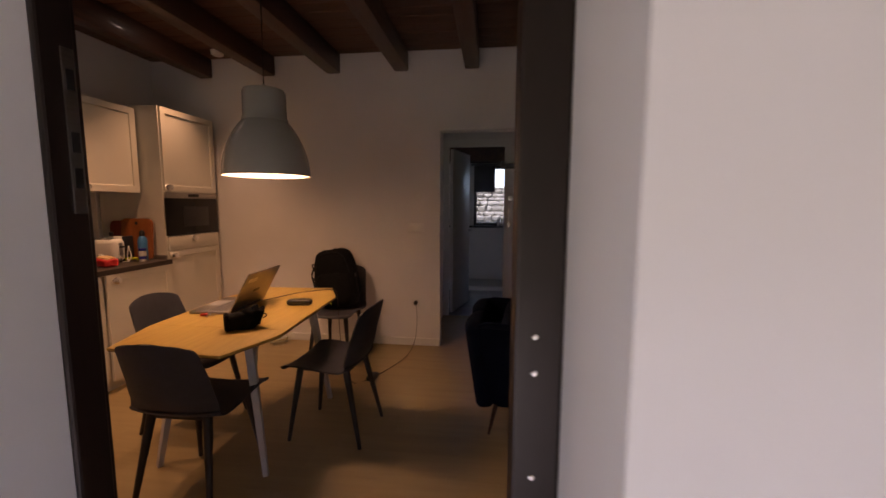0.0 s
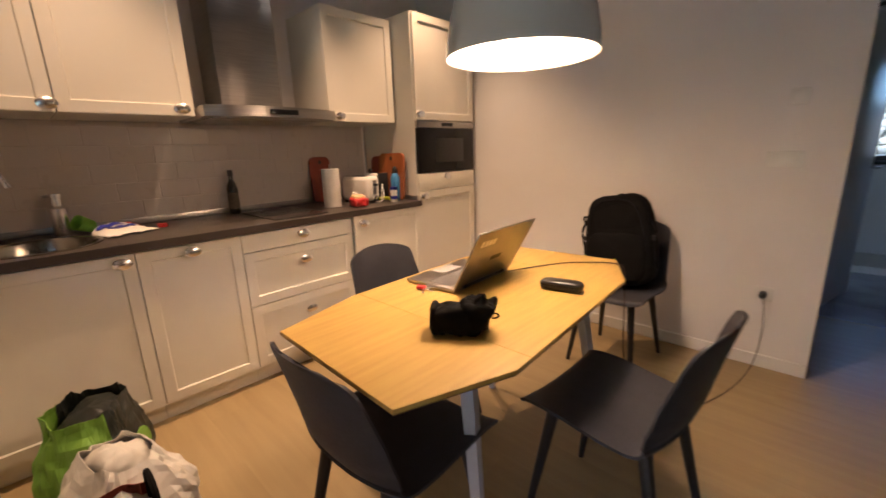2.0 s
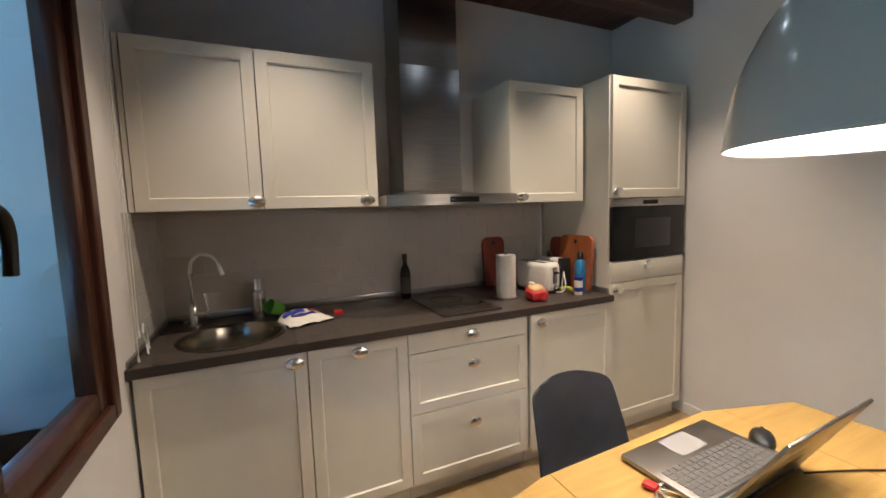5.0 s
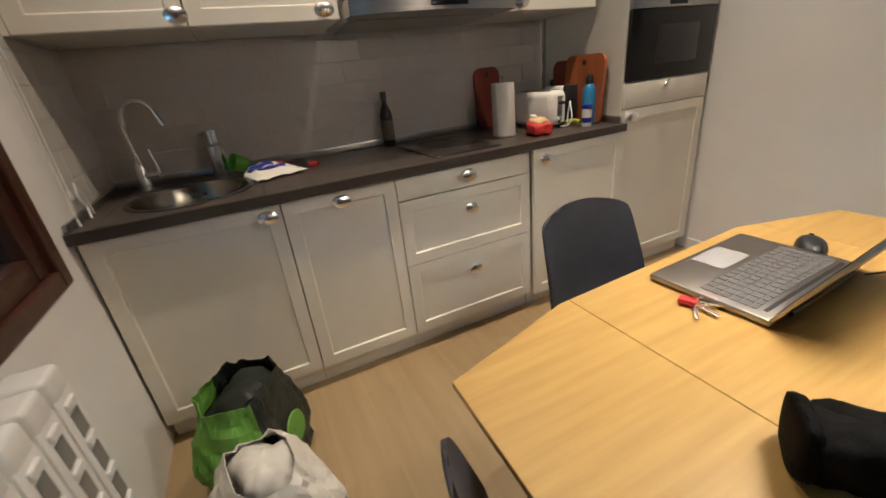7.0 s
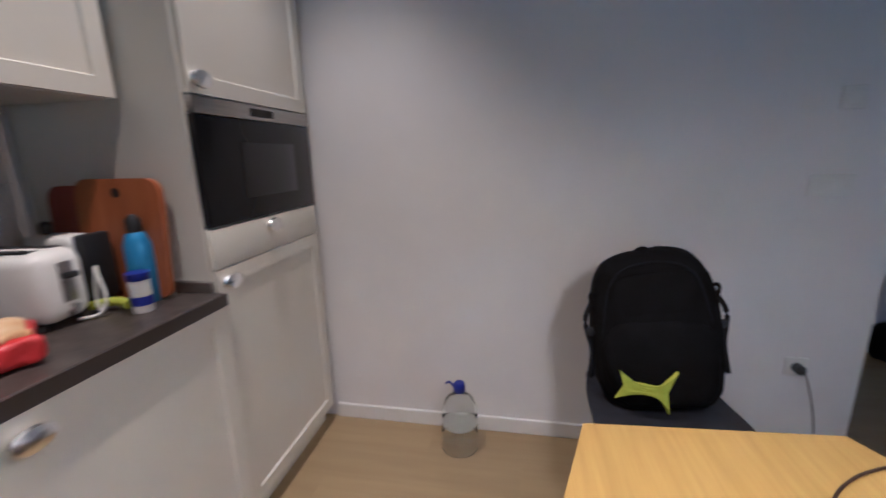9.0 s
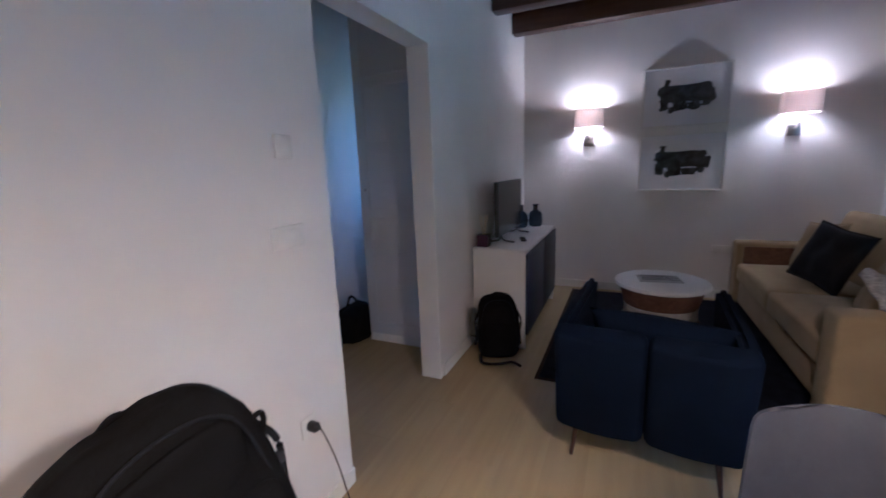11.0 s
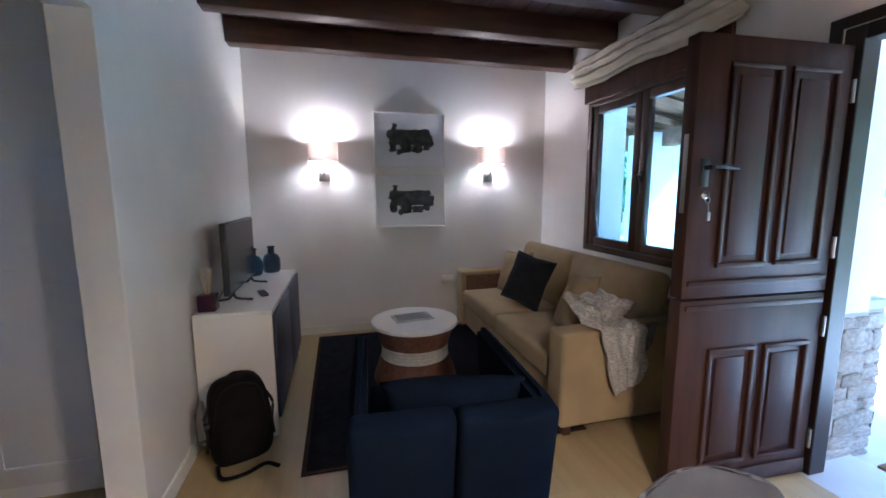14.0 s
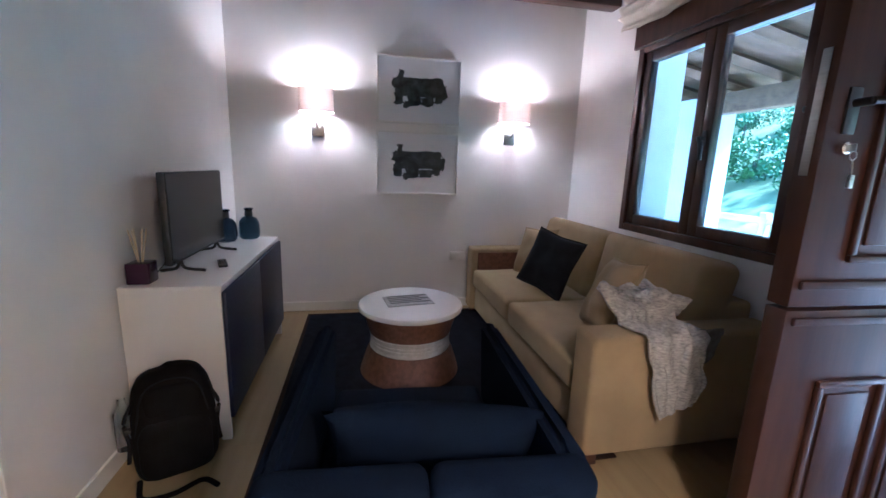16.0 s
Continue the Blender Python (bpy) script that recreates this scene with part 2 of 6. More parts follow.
RAILWOOD = surface("pale_fence_wood", (0.46, 0.38, 0.28), (0.36, 0.29, 0.21), 4, 0.8, bump=0.3, bscale=20)
LEAF = surface("green_leaf", (0.10, 0.17, 0.05), (0.05, 0.11, 0.03), 0.8, 0.6)
BARK = surface("brown_bark", (0.12, 0.09, 0.065), None, 5, 0.9, bump=0.5)
GRASS = surface("dry_grass_ground", (0.16, 0.17, 0.07), (0.09, 0.11, 0.04), 0.6, 0.95, bump=0.5, bscale=6)
MARBLE = surface("pale_marble_tile", (0.50, 0.50, 0.51), (0.36, 0.36, 0.38), 3.5, 0.2, vary=0.05)
BATHTILE = surface("bluish_grey_wall_tile", (0.42, 0.43, 0.45), (0.36, 0.37, 0.39), 3, 0.3, vary=0.03)
BLIND = surface("grey_roller_blind", (0.12, 0.12, 0.13), None, 10, 0.8)
SCREEN = surface("tv_screen", (0.010, 0.010, 0.012), None, 4, 0.18, rvar=0.02)
# grey that carries the shade inside the radiator's gaps
SLOTSHADE = surface("painted_slot_shade", (0.24, 0.23, 0.21), None, 10, 0.8)
CABLE = surface("brown_cable", (0.05, 0.028, 0.018), None, 10, 0.5)

for dull in (BLACKNYLON, GREYNYLON, NAVY, INDIGO, RUG, RUGEDGE):
    dull.node_tree.nodes["Principled BSDF"].inputs["Specular IOR Level"].default_value = 0.06


def shade_material():
    m = bpy.data.materials.new("white_fabric_shade")
    m.use_nodes = True
    nt = m.node_tree
    p = nt.nodes["Principled BSDF"]
    n = nt.nodes.new("ShaderNodeTexNoise")
    n.inputs["Scale"].default_value = 180
    rp = nt.nodes.new("ShaderNodeValToRGB")
    rp.color_ramp.elements[0].color, rp.color_ramp.elements[1].color = (0.80, 0.73, 0.68, 1), (0.88, 0.82, 0.78, 1)
    nt.links.new(n.outputs[0], rp.inputs[0])
    nt.links.new(rp.outputs[0], p.inputs["Base Color"])
    p.inputs["Roughness"].default_value = 0.9
    tr = nt.nodes.new("ShaderNodeBsdfTranslucent")
    tr.inputs[0].default_value = (0.95, 0.84, 0.79, 1)
    mx = nt.nodes.new("ShaderNodeMixShader")
    mx.inputs[0].default_value = 0.13
    nt.links.new(p.outputs[0], mx.inputs[1])
    nt.links.new(tr.outputs[0], mx.inputs[2])
    nt.links.new(mx.outputs[0], nt.nodes["Material Output"].inputs[0])
    return m


FABRICSHADE = shade_material()

# ---- building helpers ----


SOFT_NAMES = {"bag", "knot", "dark_side", "bread", "twist", "crumpled_fold", "cloth", "cuff", "cover", "printed_band", "red_corner"}


def mesh_of(name, bm, material, smooth=True):
    bmesh.ops.recalc_face_normals(bm, faces=bm.faces)
    me = bpy.data.meshes.new(name)
    bm.to_mesh(me)
    bm.free()
    me.materials.append(material)
    if smooth:
        for f in me.polygons:
            f.use_smooth = True
        me.set_sharp_from_angle(angle=radians(110 if name in SOFT_NAMES else 38))
    return me


def part(name, bm, material, parent=None, label="", smooth=True):
    ob = new(name, mesh_of(name, bm, material, smooth))
    if parent is not None:
        ob.parent = parent
    if label:
        ob["label"] = label
    return ob


def thing(name, label, category, m=None, group=""):
    ob = new(name)
    ob.empty_display_size = 0.05
    if m is not None:
        ob.matrix_basis = m
    return tagged(ob, label, category, group)


def structure(name, bm, material, label="", smooth=False):
    return tagged(part(name, bm, material, None, "", smooth), label, "", "", "structure")


def box(bm, x0, x1, y0, y1, z0, z1, bevel=0.0, seg=2, m=None):
    r = bmesh.ops.create_cube(bm, size=1)
    vs = r["verts"]
    for v in vs:
        v.co = Vector(((x0 + x1) / 2 + v.co.x * (x1 - x0), (y0 + y1) / 2 + v.co.y * (y1 - y0), (z0 + z1) / 2 + v.co.z * (z1 - z0)))
    if bevel:
        es = list({e for v in vs for e in v.link_edges})
        g = bmesh.ops.bevel(bm, geom=es, offset=bevel, segments=seg, affect="EDGES", profile=0.5)
        vs = list({v for f in g["faces"] for v in f.verts} | {v for v in vs if v.is_valid})
    if m is not None:
        bmesh.ops.transform(bm, matrix=m, verts=[v for v in vs if v.is_valid])
    return bm


def B(*a, **k):
    return box(bmesh.new(), *a, **k)


def lathe(bm, profile, n=32, m=None, sx=1.0, sy=1.0):
    rings = []
    for r, z in profile:
        rings.append([bm.verts.new((sx * r * math.cos(2 * math.pi * k / n), sy * r * math.sin(2 * math.pi * k / n), z)) for k in range(n)] if r > 1e-5 else [bm.verts.new((0, 0, z))])
    for a, b in zip(rings, rings[1:]):
        for k in range(n):
            j = (k + 1) % n
            if len(a) == 1 and len(b) == 1:
                continue
            if len(a) == 1:
                bm.faces.new((a[0], b[k], b[j]))
            elif len(b) == 1:
                bm.faces.new((a[k], a[j], b[0]))
            else:
                bm.faces.new((a[k], a[j], b[j], b[k]))
    if m is not None:
        bmesh.ops.transform(bm, matrix=m, verts=[v for r in rings for v in r])
    return bm


def L(*a, **k):
    return lathe(bmesh.new(), *a, **k)


def tube(bm, pts, r, n=8, r_end=None):
    pts = [Vector(p) for p in pts]
    rings = []
    up = Vector((0, 0, 1))
    for i, p in enumerate(pts):
        d = (pts[min(i + 1, len(pts) - 1)] - pts[max(i - 1, 0)]).normalized()
        a = d.cross(up)
        if a.length < 1e-3:
            a = d.cross(Vector((1, 0, 0)))
        a.normalize()
        b = d.cross(a)
        rad = r if r_end is None else r + (r_end - r) * i / (len(pts) - 1)
        rings.append([bm.verts.new(p + rad * (math.cos(2 * math.pi * k / n) * a + math.sin(2 * math.pi * k / n) * b)) for k in range(n)])
    for a, b in zip(rings, rings[1:]):
        for k in range(n):
            j = (k + 1) % n
            bm.faces.new((a[k], a[j], b[j], b[k]))
    bm.faces.new(rings[0][::-1])
    bm.faces.new(rings[-1])
    return bm


def Tb(*a, **k):
    return tube(bmesh.new(), *a, **k)


def smooth_path(pts, steps=6):
    """A Catmull-Rom line through a few points."""
    P = [Vector(p) for p in pts]
    P = [P[0] * 2 - P[1]] + P + [P[-1] * 2 - P[-2]]
    out = []
    for i in range(1, len(P) - 2):
        for k in range(steps):
            t = k / steps
            a, b, c, d = P[i - 1], P[i], P[i + 1], P[i + 2]
            out.append(0.5 * (2 * b + (c - a) * t + (2 * a - 5 * b + 4 * c - d) * t * t + (3 * b - a - 3 * c + d) * t ** 3))
    return out + [P[-2]]


def blob(bm, sx, sy, sz, ex=0.6, ez=0.6, n=28, rough=0.0, freq=6.0, m=None, flat=None):
    """A rounded body: a superellipsoid with folds."""
    def f(c, e):
        return math.copysign(abs(c) ** e, c)
    rings = []
    rows_n = n // 2
    for i in range(rows_n + 1):
        ph = -math.pi / 2 + math.pi * i / rows_n
        ring = []
        for k in range(n):
            th = 2 * math.pi * k / n
            v = Vector((sx * f(math.cos(ph), ez) * f(math.cos(th), ex), sy * f(math.cos(ph), ez) * f(math.sin(th), ex), sz * f(math.sin(ph), ez)))
            if rough:
                v *= 1 + rough * noise.noise(v * freq) + 0.4 * rough * noise.noise(v * freq * 3.1)
            if flat is not None and v.z < flat:
                v.z = flat
            ring.append(bm.verts.new(v))
        rings.append(ring)
    for a, b in zip(rings, rings[1:]):
        for k in range(n):
            j = (k + 1) % n
            bm.faces.new((a[k], a[j], b[j], b[k]))
    bmesh.ops.remove_doubles(bm, verts=[v for r in rings for v in r], dist=1e-5)
    if m is not None:
        bmesh.ops.transform(bm, matrix=m, verts=bm.verts)
    return bm


def Bl(*a, **k):
    return blob(bmesh.new(), *a, **k)


def plastic_bag(w, d, h, seed, u0=0.0, u1=1.0, dome=0.0, nu=40, nv=14):
    """A crinkled bag: folded walls on a rounded rectangle, open or drawn in at the top."""
    def fn(u, v):
        a = 2 * math.pi * (u0 + (u1 - u0) * u)
        c, s = math.cos(a), math.sin(a)
        k = 1.0 + 0.10 * math.sin(math.pi * min(1, v * 1.2)) - dome * max(0, v - 0.45) ** 1.6 * 2.2
        p = Vector((2.2 * c, 2.2 * s, 3.0 * v + seed))
        n1, n2 = noise.noise(p), noise.noise(p * 2.7)
        k *= 1 + 0.16 * n1 + 0.09 * n2
        e = 0.55
        x, y = w / 2 * k * math.copysign(abs(c) ** e, c), d / 2 * k * math.copysign(abs(s) ** e, s)
        return (x, y, h * v * (1 + 0.10 * noise.noise(Vector((1.5 * c, 1.5 * s, seed + 5))) * v) + 0.012 * n2 * v + 0.001)
    bm = sheet(nu, nv, fn, 0.0)
    bmesh.ops.remove_doubles(bm, verts=bm.verts, dist=0.0005)
    bmesh.ops.triangulate(bm, faces=bm.faces)
    bmesh.ops.recalc_face_normals(bm, faces=bm.faces)
    bmesh.ops.solidify(bm, geom=bm.faces, thickness=0.002)
    return bm


def pillow(sx, sy, thick, n=14, crease=0.0, seed=0.0):
    bm = bmesh.new()
    for side in (1, -1):
        g = {}
        for i in range(n + 1):
            for j in range(n + 1):
                u, v = 2 * i / n - 1, 2 * j / n - 1
                h = (max(0, 1 - abs(u) ** 2.6) * max(0, 1 - abs(v) ** 2.6)) ** 0.5
                pull = 1 - 0.09 * (1 - abs(v) ** 2) * abs(u) ** 3
                pull2 = 1 - 0.09 * (1 - abs(u) ** 2) * abs(v) ** 3
                z = side * thick / 2 * h + crease * h * noise.noise(Vector((u * 2, v * 2, seed + side)))
                g[i, j] = bm.verts.new((u * sx / 2 * pull, v * sy / 2 * pull2, z))
        for i in range(n):
            for j in range(n):
                bm.faces.new((g[i, j], g[i + 1, j], g[i + 1, j + 1], g[i, j + 1]))
    bmesh.ops.remove_doubles(bm, verts=bm.verts, dist=1e-4)
    return bm


def sheet(nu, nv, fn, thick=0.0):
    bm = bmesh.new()
    g = {(i, j): bm.verts.new(fn(i / nu, j / nv)) for i in range(nu + 1) for j in range(nv + 1)}
    for i in range(nu):
        for j in range(nv):
            bm.faces.new((g[i, j], g[i + 1, j], g[i + 1, j + 1], g[i, j + 1]))
    if thick:
        bmesh.ops.recalc_face_normals(bm, faces=bm.faces)
        bmesh.ops.solidify(bm, geom=bm.faces, thickness=thick)
    return bm


def prism(bm, outline, z0, z1):
    lo = [bm.verts.new((x, y, z0)) for x, y in outline]
    hi = [bm.verts.new((x, y, z1)) for x, y in outline]
    bm.faces.new(lo[::-1])
    bm.faces.new(hi)
    for k in range(len(outline)):
        j = (k + 1) % len(outline)
        bm.faces.new((lo[k], lo[j], hi[j], hi[k]))
    return bm


def wall_with_holes(name, axis, a0, a1, t0, t1, z0, z1, holes, material, label):
    """A wall along x or y from a0 to a1, t0 to t1 thick, with holes (a, b, low, high)."""
    bm = bmesh.new()
    cuts = sorted({a0, a1, *(h[0] for h in holes), *(h[1] for h in holes)})
    for p, q in zip(cuts, cuts[1:]):
        mid = (p + q) / 2
        spans, low = [], z0
        for h in sorted((h for h in holes if h[0] < mid < h[1]), key=lambda h: h[2]):
            if h[2] > low:
                spans.append((low, h[2]))
            low = h[3]
        if low < z1:
            spans.append((low, z1))
        for lo, hi in spans:
            box(bm, *((p, q, t0, t1) if axis == "x" else (t0, t1, p, q)), lo, hi)
    bmesh.ops.remove_doubles(bm, verts=bm.verts, dist=1e-4)
    inner = [f for f in bm.faces if sum(1 for g in bm.faces if g is not f and (g.calc_center_median() - f.calc_center_median()).length < 1e-4)]
    bmesh.ops.delete(bm, geom=inner, context="FACES")
    return structure(name, bm, material, label)

# ---- structure ----
WX, EX, SY, NY, CZ = -2.90, 3.36, 0.36, 3.41, 2.78
SO = -0.05      # outer face of the front wall
DOOR = (-0.355, 0.605, 0.0, 2.14)
WIN_W = (-2.15, -0.76, 0.785, 2.20)
WIN_E = (1.22, 2.54, 0.895, 2.235)

structure("floor", B(WX - 0.2, EX + 0.2, SY - 0.02, 4.53, -0.12, -0.009), SUBFLOOR, "light oak laminate plank floor")
floor = bpy.data.objects["floor"]
wall_with_holes("wall_south", "x", WX - 0.2, EX + 0.2, SO, SY, -0.12, CZ + 0.1, [DOOR, WIN_W, WIN_E], PLASTER, "white plastered front wall with door and windows")
structure("wall_west", B(WX - 0.2, WX, SY, NY, -0.1, CZ + 0.1), PLASTER, "white plastered kitchen wall")
structure("wall_east", B(EX, EX + 0.2, SY, NY + 0.13, -0.1, CZ + 0.1), PLASTER, "white plastered living room end wall")
wall_with_holes("wall_north", "x", WX - 0.2, EX, NY, NY + 0.13, -0.1, CZ + 0.1, [(0.0, 0.97, -0.1, 2.085)], PLASTER, "white plastered wall with an opening to the hall")
# hall behind the opening
structure("wall_hall_west", B(-0.22, -0.10, NY + 0.13, 4.53, -0.1, CZ), PLASTER, "white plastered hall side wall")
wall_with_holes("wall_hall_north", "x", -0.22, 2.4, 4.53, 4.65, -0.1, CZ, [(-0.04, 0.64, -0.1, 2.08)], PLASTER, "white plastered hall end wall with the bathroom doorway")
wall_with_holes("wall_hall_east", "y", NY + 0.13, 4.53, 2.3, 2.4, -0.1, CZ, [(4.0, 4.42, 1.15, 2.1)], PLASTER, "white plastered hall end with a window opening")
# bathroom
structure("floor_bathroom", B(-0.75, 1.9, 4.53, 7.0, -0.12, -0.012), GROUT, "pale marble tile bathroom floor")
wall_with_holes("wall_bathroom_north", "x", -0.8, 2.0, 6.75, 6.9, -0.1, CZ, [(0.17, 0.90, 1.01, 2.05)], PLASTER, "tiled bathroom back wall with a window")
structure("wall_bathroom_west", B(-0.8, -0.7, 4.65, 6.75, -0.1, CZ), PLASTER, "bathroom side wall")
structure("wall_bathroom_east", B(1.9, 2.0, 4.65, 6.75, -0.1, CZ), PLASTER, "bathroom side wall")
structure("ceiling_bathroom", B(-0.8, 2.0, 4.65, 6.9, CZ - 0.3, CZ - 0.2), BEAM, "dark wooden bathroom ceiling")

# ceiling of boards over beams
bm = bmesh.new()
yy = SY
while yy < 4.6:
    box(bm, WX, EX, yy + 0.002, yy + 0.138, CZ, CZ + 0.02, 0.004, 1)
    yy += 0.14
structure("ceiling", bm, BOARD, "stained wooden ceiling boards")
structure("ceiling_deck", B(WX - 0.2, EX + 0.2, SO - 0.05, 4.65, CZ + 0.10, CZ + 0.16), BEAM, "dark roof deck above the boards")
for k in range(9):
    bx = -2.31 + 0.65 * k
    tagged(part("ceiling_beam", B(bx - 0.065, bx + 0.065, SY, NY, 2.60, CZ, 0.012), BEAM), "dark brown wooden ceiling beam", "beam", "ceiling beams")

# skirting
bm = bmesh.new()
box(bm, -2.24, -0.0, NY - 0.014, NY, 0, 0.075, 0.004)
structure("baseboard", bm, TRIM, "white painted skirting board")
structure("baseboard_east", B(EX - 0.014, EX, SY, NY - 0.0, 0, 0.085, 0.004), TRIM, "white painted skirting board")
structure("baseboard_living", B(1.0, EX - 0.016, NY - 0.014, NY, 0, 0.085, 0.004), TRIM, "white painted skirting board")
# lining of the hall opening
bm = bmesh.new()
box(bm, 0.948, 0.968, NY - 0.006, NY + 0.136, 0, 2.064, 0.003)
box(bm, 0.002, 0.968, NY - 0.006, NY + 0.136, 2.064, 2.083, 0.003)
structure("trim_opening", bm, TRIM, "white painted lining of the hall opening")
bm = bmesh.new()
for x0, x1 in ((-0.10, -0.03), (0.63, 0.70)):
    box(bm, x0, x1, 4.51, 4.54, 0, 2.07, 0.004)
box(bm, -0.10, 0.70, 4.51, 4.54, 2.07, 2.15, 0.004)
structure("trim_bathroom_door", bm, TRIM, "white painted door casing")

# front door frame
bm = bmesh.new()
box(bm, DOOR[0], DOOR[0] + 0.016, 0.285, 0.358, 0, DOOR[3], 0.006)
box(bm, DOOR[1] - 0.078, DOOR[1], 0.25, 0.358, 0, DOOR[3], 0.006)
box(bm, DOOR[0] + 0.016, DOOR[1] - 0.078, 0.26, 0.358, 2.075, DOOR[3], 0.006)
box(bm, DOOR[0] - 0.05, DOOR[0], 0.362, 0.377, 0, DOOR[3] + 0.05, 0.004)
box(bm, DOOR[1], DOOR[1] + 0.05, 0.362, 0.377, 0, DOOR[3] + 0.05, 0.004)
box(bm, DOOR[0], DOOR[1], 0.362, 0.377, DOOR[3], DOOR[3] + 0.05, 0.004)
door_frame = structure("door_frame", bm, FRAMEWOOD, "dark brown wooden front door frame")
part("strike_plate", B(DOOR[0] + 0.016, DOOR[0] + 0.020, 0.325, 0.35, 1.36, 1.68, 0.001), STEEL, door_frame, "steel strike plate")
for z in (1.43, 1.50, 1.62):
    part("strike_slot", B(DOOR[0] + 0.019, DOOR[0] + 0.0215, 0.33, 0.345, z - 0.02, z + 0.02), BLACKPLASTIC, door_frame)
for z in (1.17, 1.11, 0.93, 0.80):
    part("bolt", L([(0, 0), (0.0055, 0), (0.0055, 0.002), (0.0035, 0.004), (0, 0.004)], 14, pose(0.560, 0.25, z, 90, 0, 0)), CHROME, door_frame, "steel bolt head")
structure("threshold", B(DOOR[0], DOOR[1], SO, SY + 0.02, -0.11, 0.001, 0.003), CONCRETE, "pale stone door threshold")


def panel_into(bm, x, y0, y1, z0, z1, sgn):
    """A raised door panel with a moulded border, standing proud of the plane x."""
    w = 0.022
    for a0, a1, b0, b1 in ((y0, y1, z0, z0 + w), (y0, y1, z1 - w, z1), (y0, y0 + w, z0 + w, z1 - w), (y1 - w, y1, z0 + w, z1 - w)):
        box(bm, x - 0.016 if sgn < 0 else x, x if sgn < 0 else x + 0.016, a0, a1, b0, b1, 0.006, 2)
    box(bm, x - 0.007 if sgn < 0 else x, x if sgn < 0 else x + 0.007, y0 + 0.05, y1 - 0.05, z0 + 0.05, z1 - 0.05, 0.005, 2)


# the two-part front door, swung open
front_door = thing("front_door", "open dark mahogany two-part front door with raised panels", "door", pose(0.548, 0.372, 0, 0, 0, -2.5))
for nm, z0, z1, p0, p1 in (("upper_leaf", 0.955, 2.055, 1.09, 1.95), ("lower_leaf", 0.012, 0.945, 0.14, 0.72)):
    leaf = part(nm, B(0.0, 0.068, 0.0, 0.80, z0, z1, 0.004), DOORWOOD, front_door)
    for a, b in ((0.075, 0.335), (0.385, 0.645)):
        bm = bmesh.new()
        panel_into(bm, 0.0, a, b, p0, p1, -1)
        panel_into(bm, 0.068, a, b, p0, p1, 1)
        part("raised_panel", bm, DOORWOOD, leaf)
    if nm == "upper_leaf":
        part("rail_moulding", B(-0.012, 0.0, 0.02, 0.78, 1.01, 1.035, 0.005), DOORWOOD, leaf)
        part("lock_faceplate", B(0.022, 0.046, 0.80, 0.803, 1.33, 1.66, 0.001), STEEL, leaf, "steel lock faceplate")
        bm = bmesh.new()
        box(bm, -0.008, 0, 0.715, 0.755, 1.44, 1.56, 0.004)
        tube(bm, [(-0.005, 0.735, 1.52), (-0.05, 0.735, 1.52)], 0.011, 10)
        tube(bm, smooth_path([(-0.05, 0.738, 1.52), (-0.056, 0.70, 1.522), (-0.052, 0.62, 1.515)]), 0.010, 10)
        part("door_handle", bm, BLACKPLASTIC, leaf, "black lever handle")
        part("door_handle", B(0.068, 0.12, 0.62, 0.75, 1.51, 1.53, 0.006), BLACKPLASTIC, leaf)
        bm = L([(0, 0), (0.016, 0), (0.016, 0.012), (0.010, 0.016), (0, 0.016)], 20, pose(0, 0.735, 1.405, 0, -90, 0))
        part("lock_cylinder", bm, CHROME, leaf)
        bm = bmesh.new()
        box(bm, -0.034, -0.014, 0.7335, 0.7365, 1.395, 1.415, 0.001)
        tube(bm, [(-0.03 - 0.0 * a, 0.735 + 0.012 * math.cos(a), 1.385 + 0.012 * math.sin(a)) for a in [i * 0.6 for i in range(11)]], 0.0015, 6)
        tube(bm, [(-0.03, 0.733, 1.375), (-0.03, 0.727, 1.335)], 0.002, 6)
        box(bm, -0.034, -0.026, 0.718, 0.733, 1.300, 1.335, 0.002)
        part("key_bunch", bm, STEEL, leaf, "keyring hanging in the lock")
    else:
        part("rail_moulding", B(-0.012, 0.0, 0.02, 0.78, 0.90, 0.925, 0.005), DOORWOOD, leaf)
        part("foot_rail", B(-0.010, 0.0, 0.01, 0.79, 0.03, 0.10, 0.005), DOORWOOD, leaf)
    for hz in ((1.16, 1.86) if nm == "upper_leaf" else (0.2, 0.78)):
        part("hinge", L([(0, -0.05), (0.009, -0.05), (0.009, 0.05), (0, 0.05)], 12, pose(-0.006, -0.006, hz)), STEEL, leaf, "steel hinge")
# a hat and a tassel that hang on the inner side of the door
hat = thing("hat", "black hat hanging on the open door", "hat", pose(0.548, 0.372, 0, 0, 0, -2.5))
bm = L([(0, 0.09), (0.05, 0.088), (0.075, 0.06), (0.08, 0.01), (0.13, 0.0), (0.135, 0.006), (0.08, 0.02)], 24, pose(0.105, 0.56, 1.78, 0, 75, 0))
part("crown", bm, BLACKNYLON, hat)
peg = thing("key_tassel", "chrome wall hook with a brown tassel on the open door", "hook", pose(0.548, 0.372, 0, 0, 0, -2.5))
part("hook", Tb(smooth_path([(0.068, 0.70, 1.60), (0.10, 0.70, 1.60), (0.13, 0.70, 1.585), (0.14, 0.70, 1.61)]), 0.008), CHROME, peg)
part("tassel", L([(0, 0.0), (0.012, -0.01), (0.009, -0.03), (0.02, -0.085), (0, -0.088)], 14, pose(0.125, 0.70, 1.52)), CUTBOARD, peg)
part("cord", Tb([(0.125, 0.70, 1.585), (0.125, 0.70, 1.515)], 0.002, 6), BLACKPLASTIC, peg)


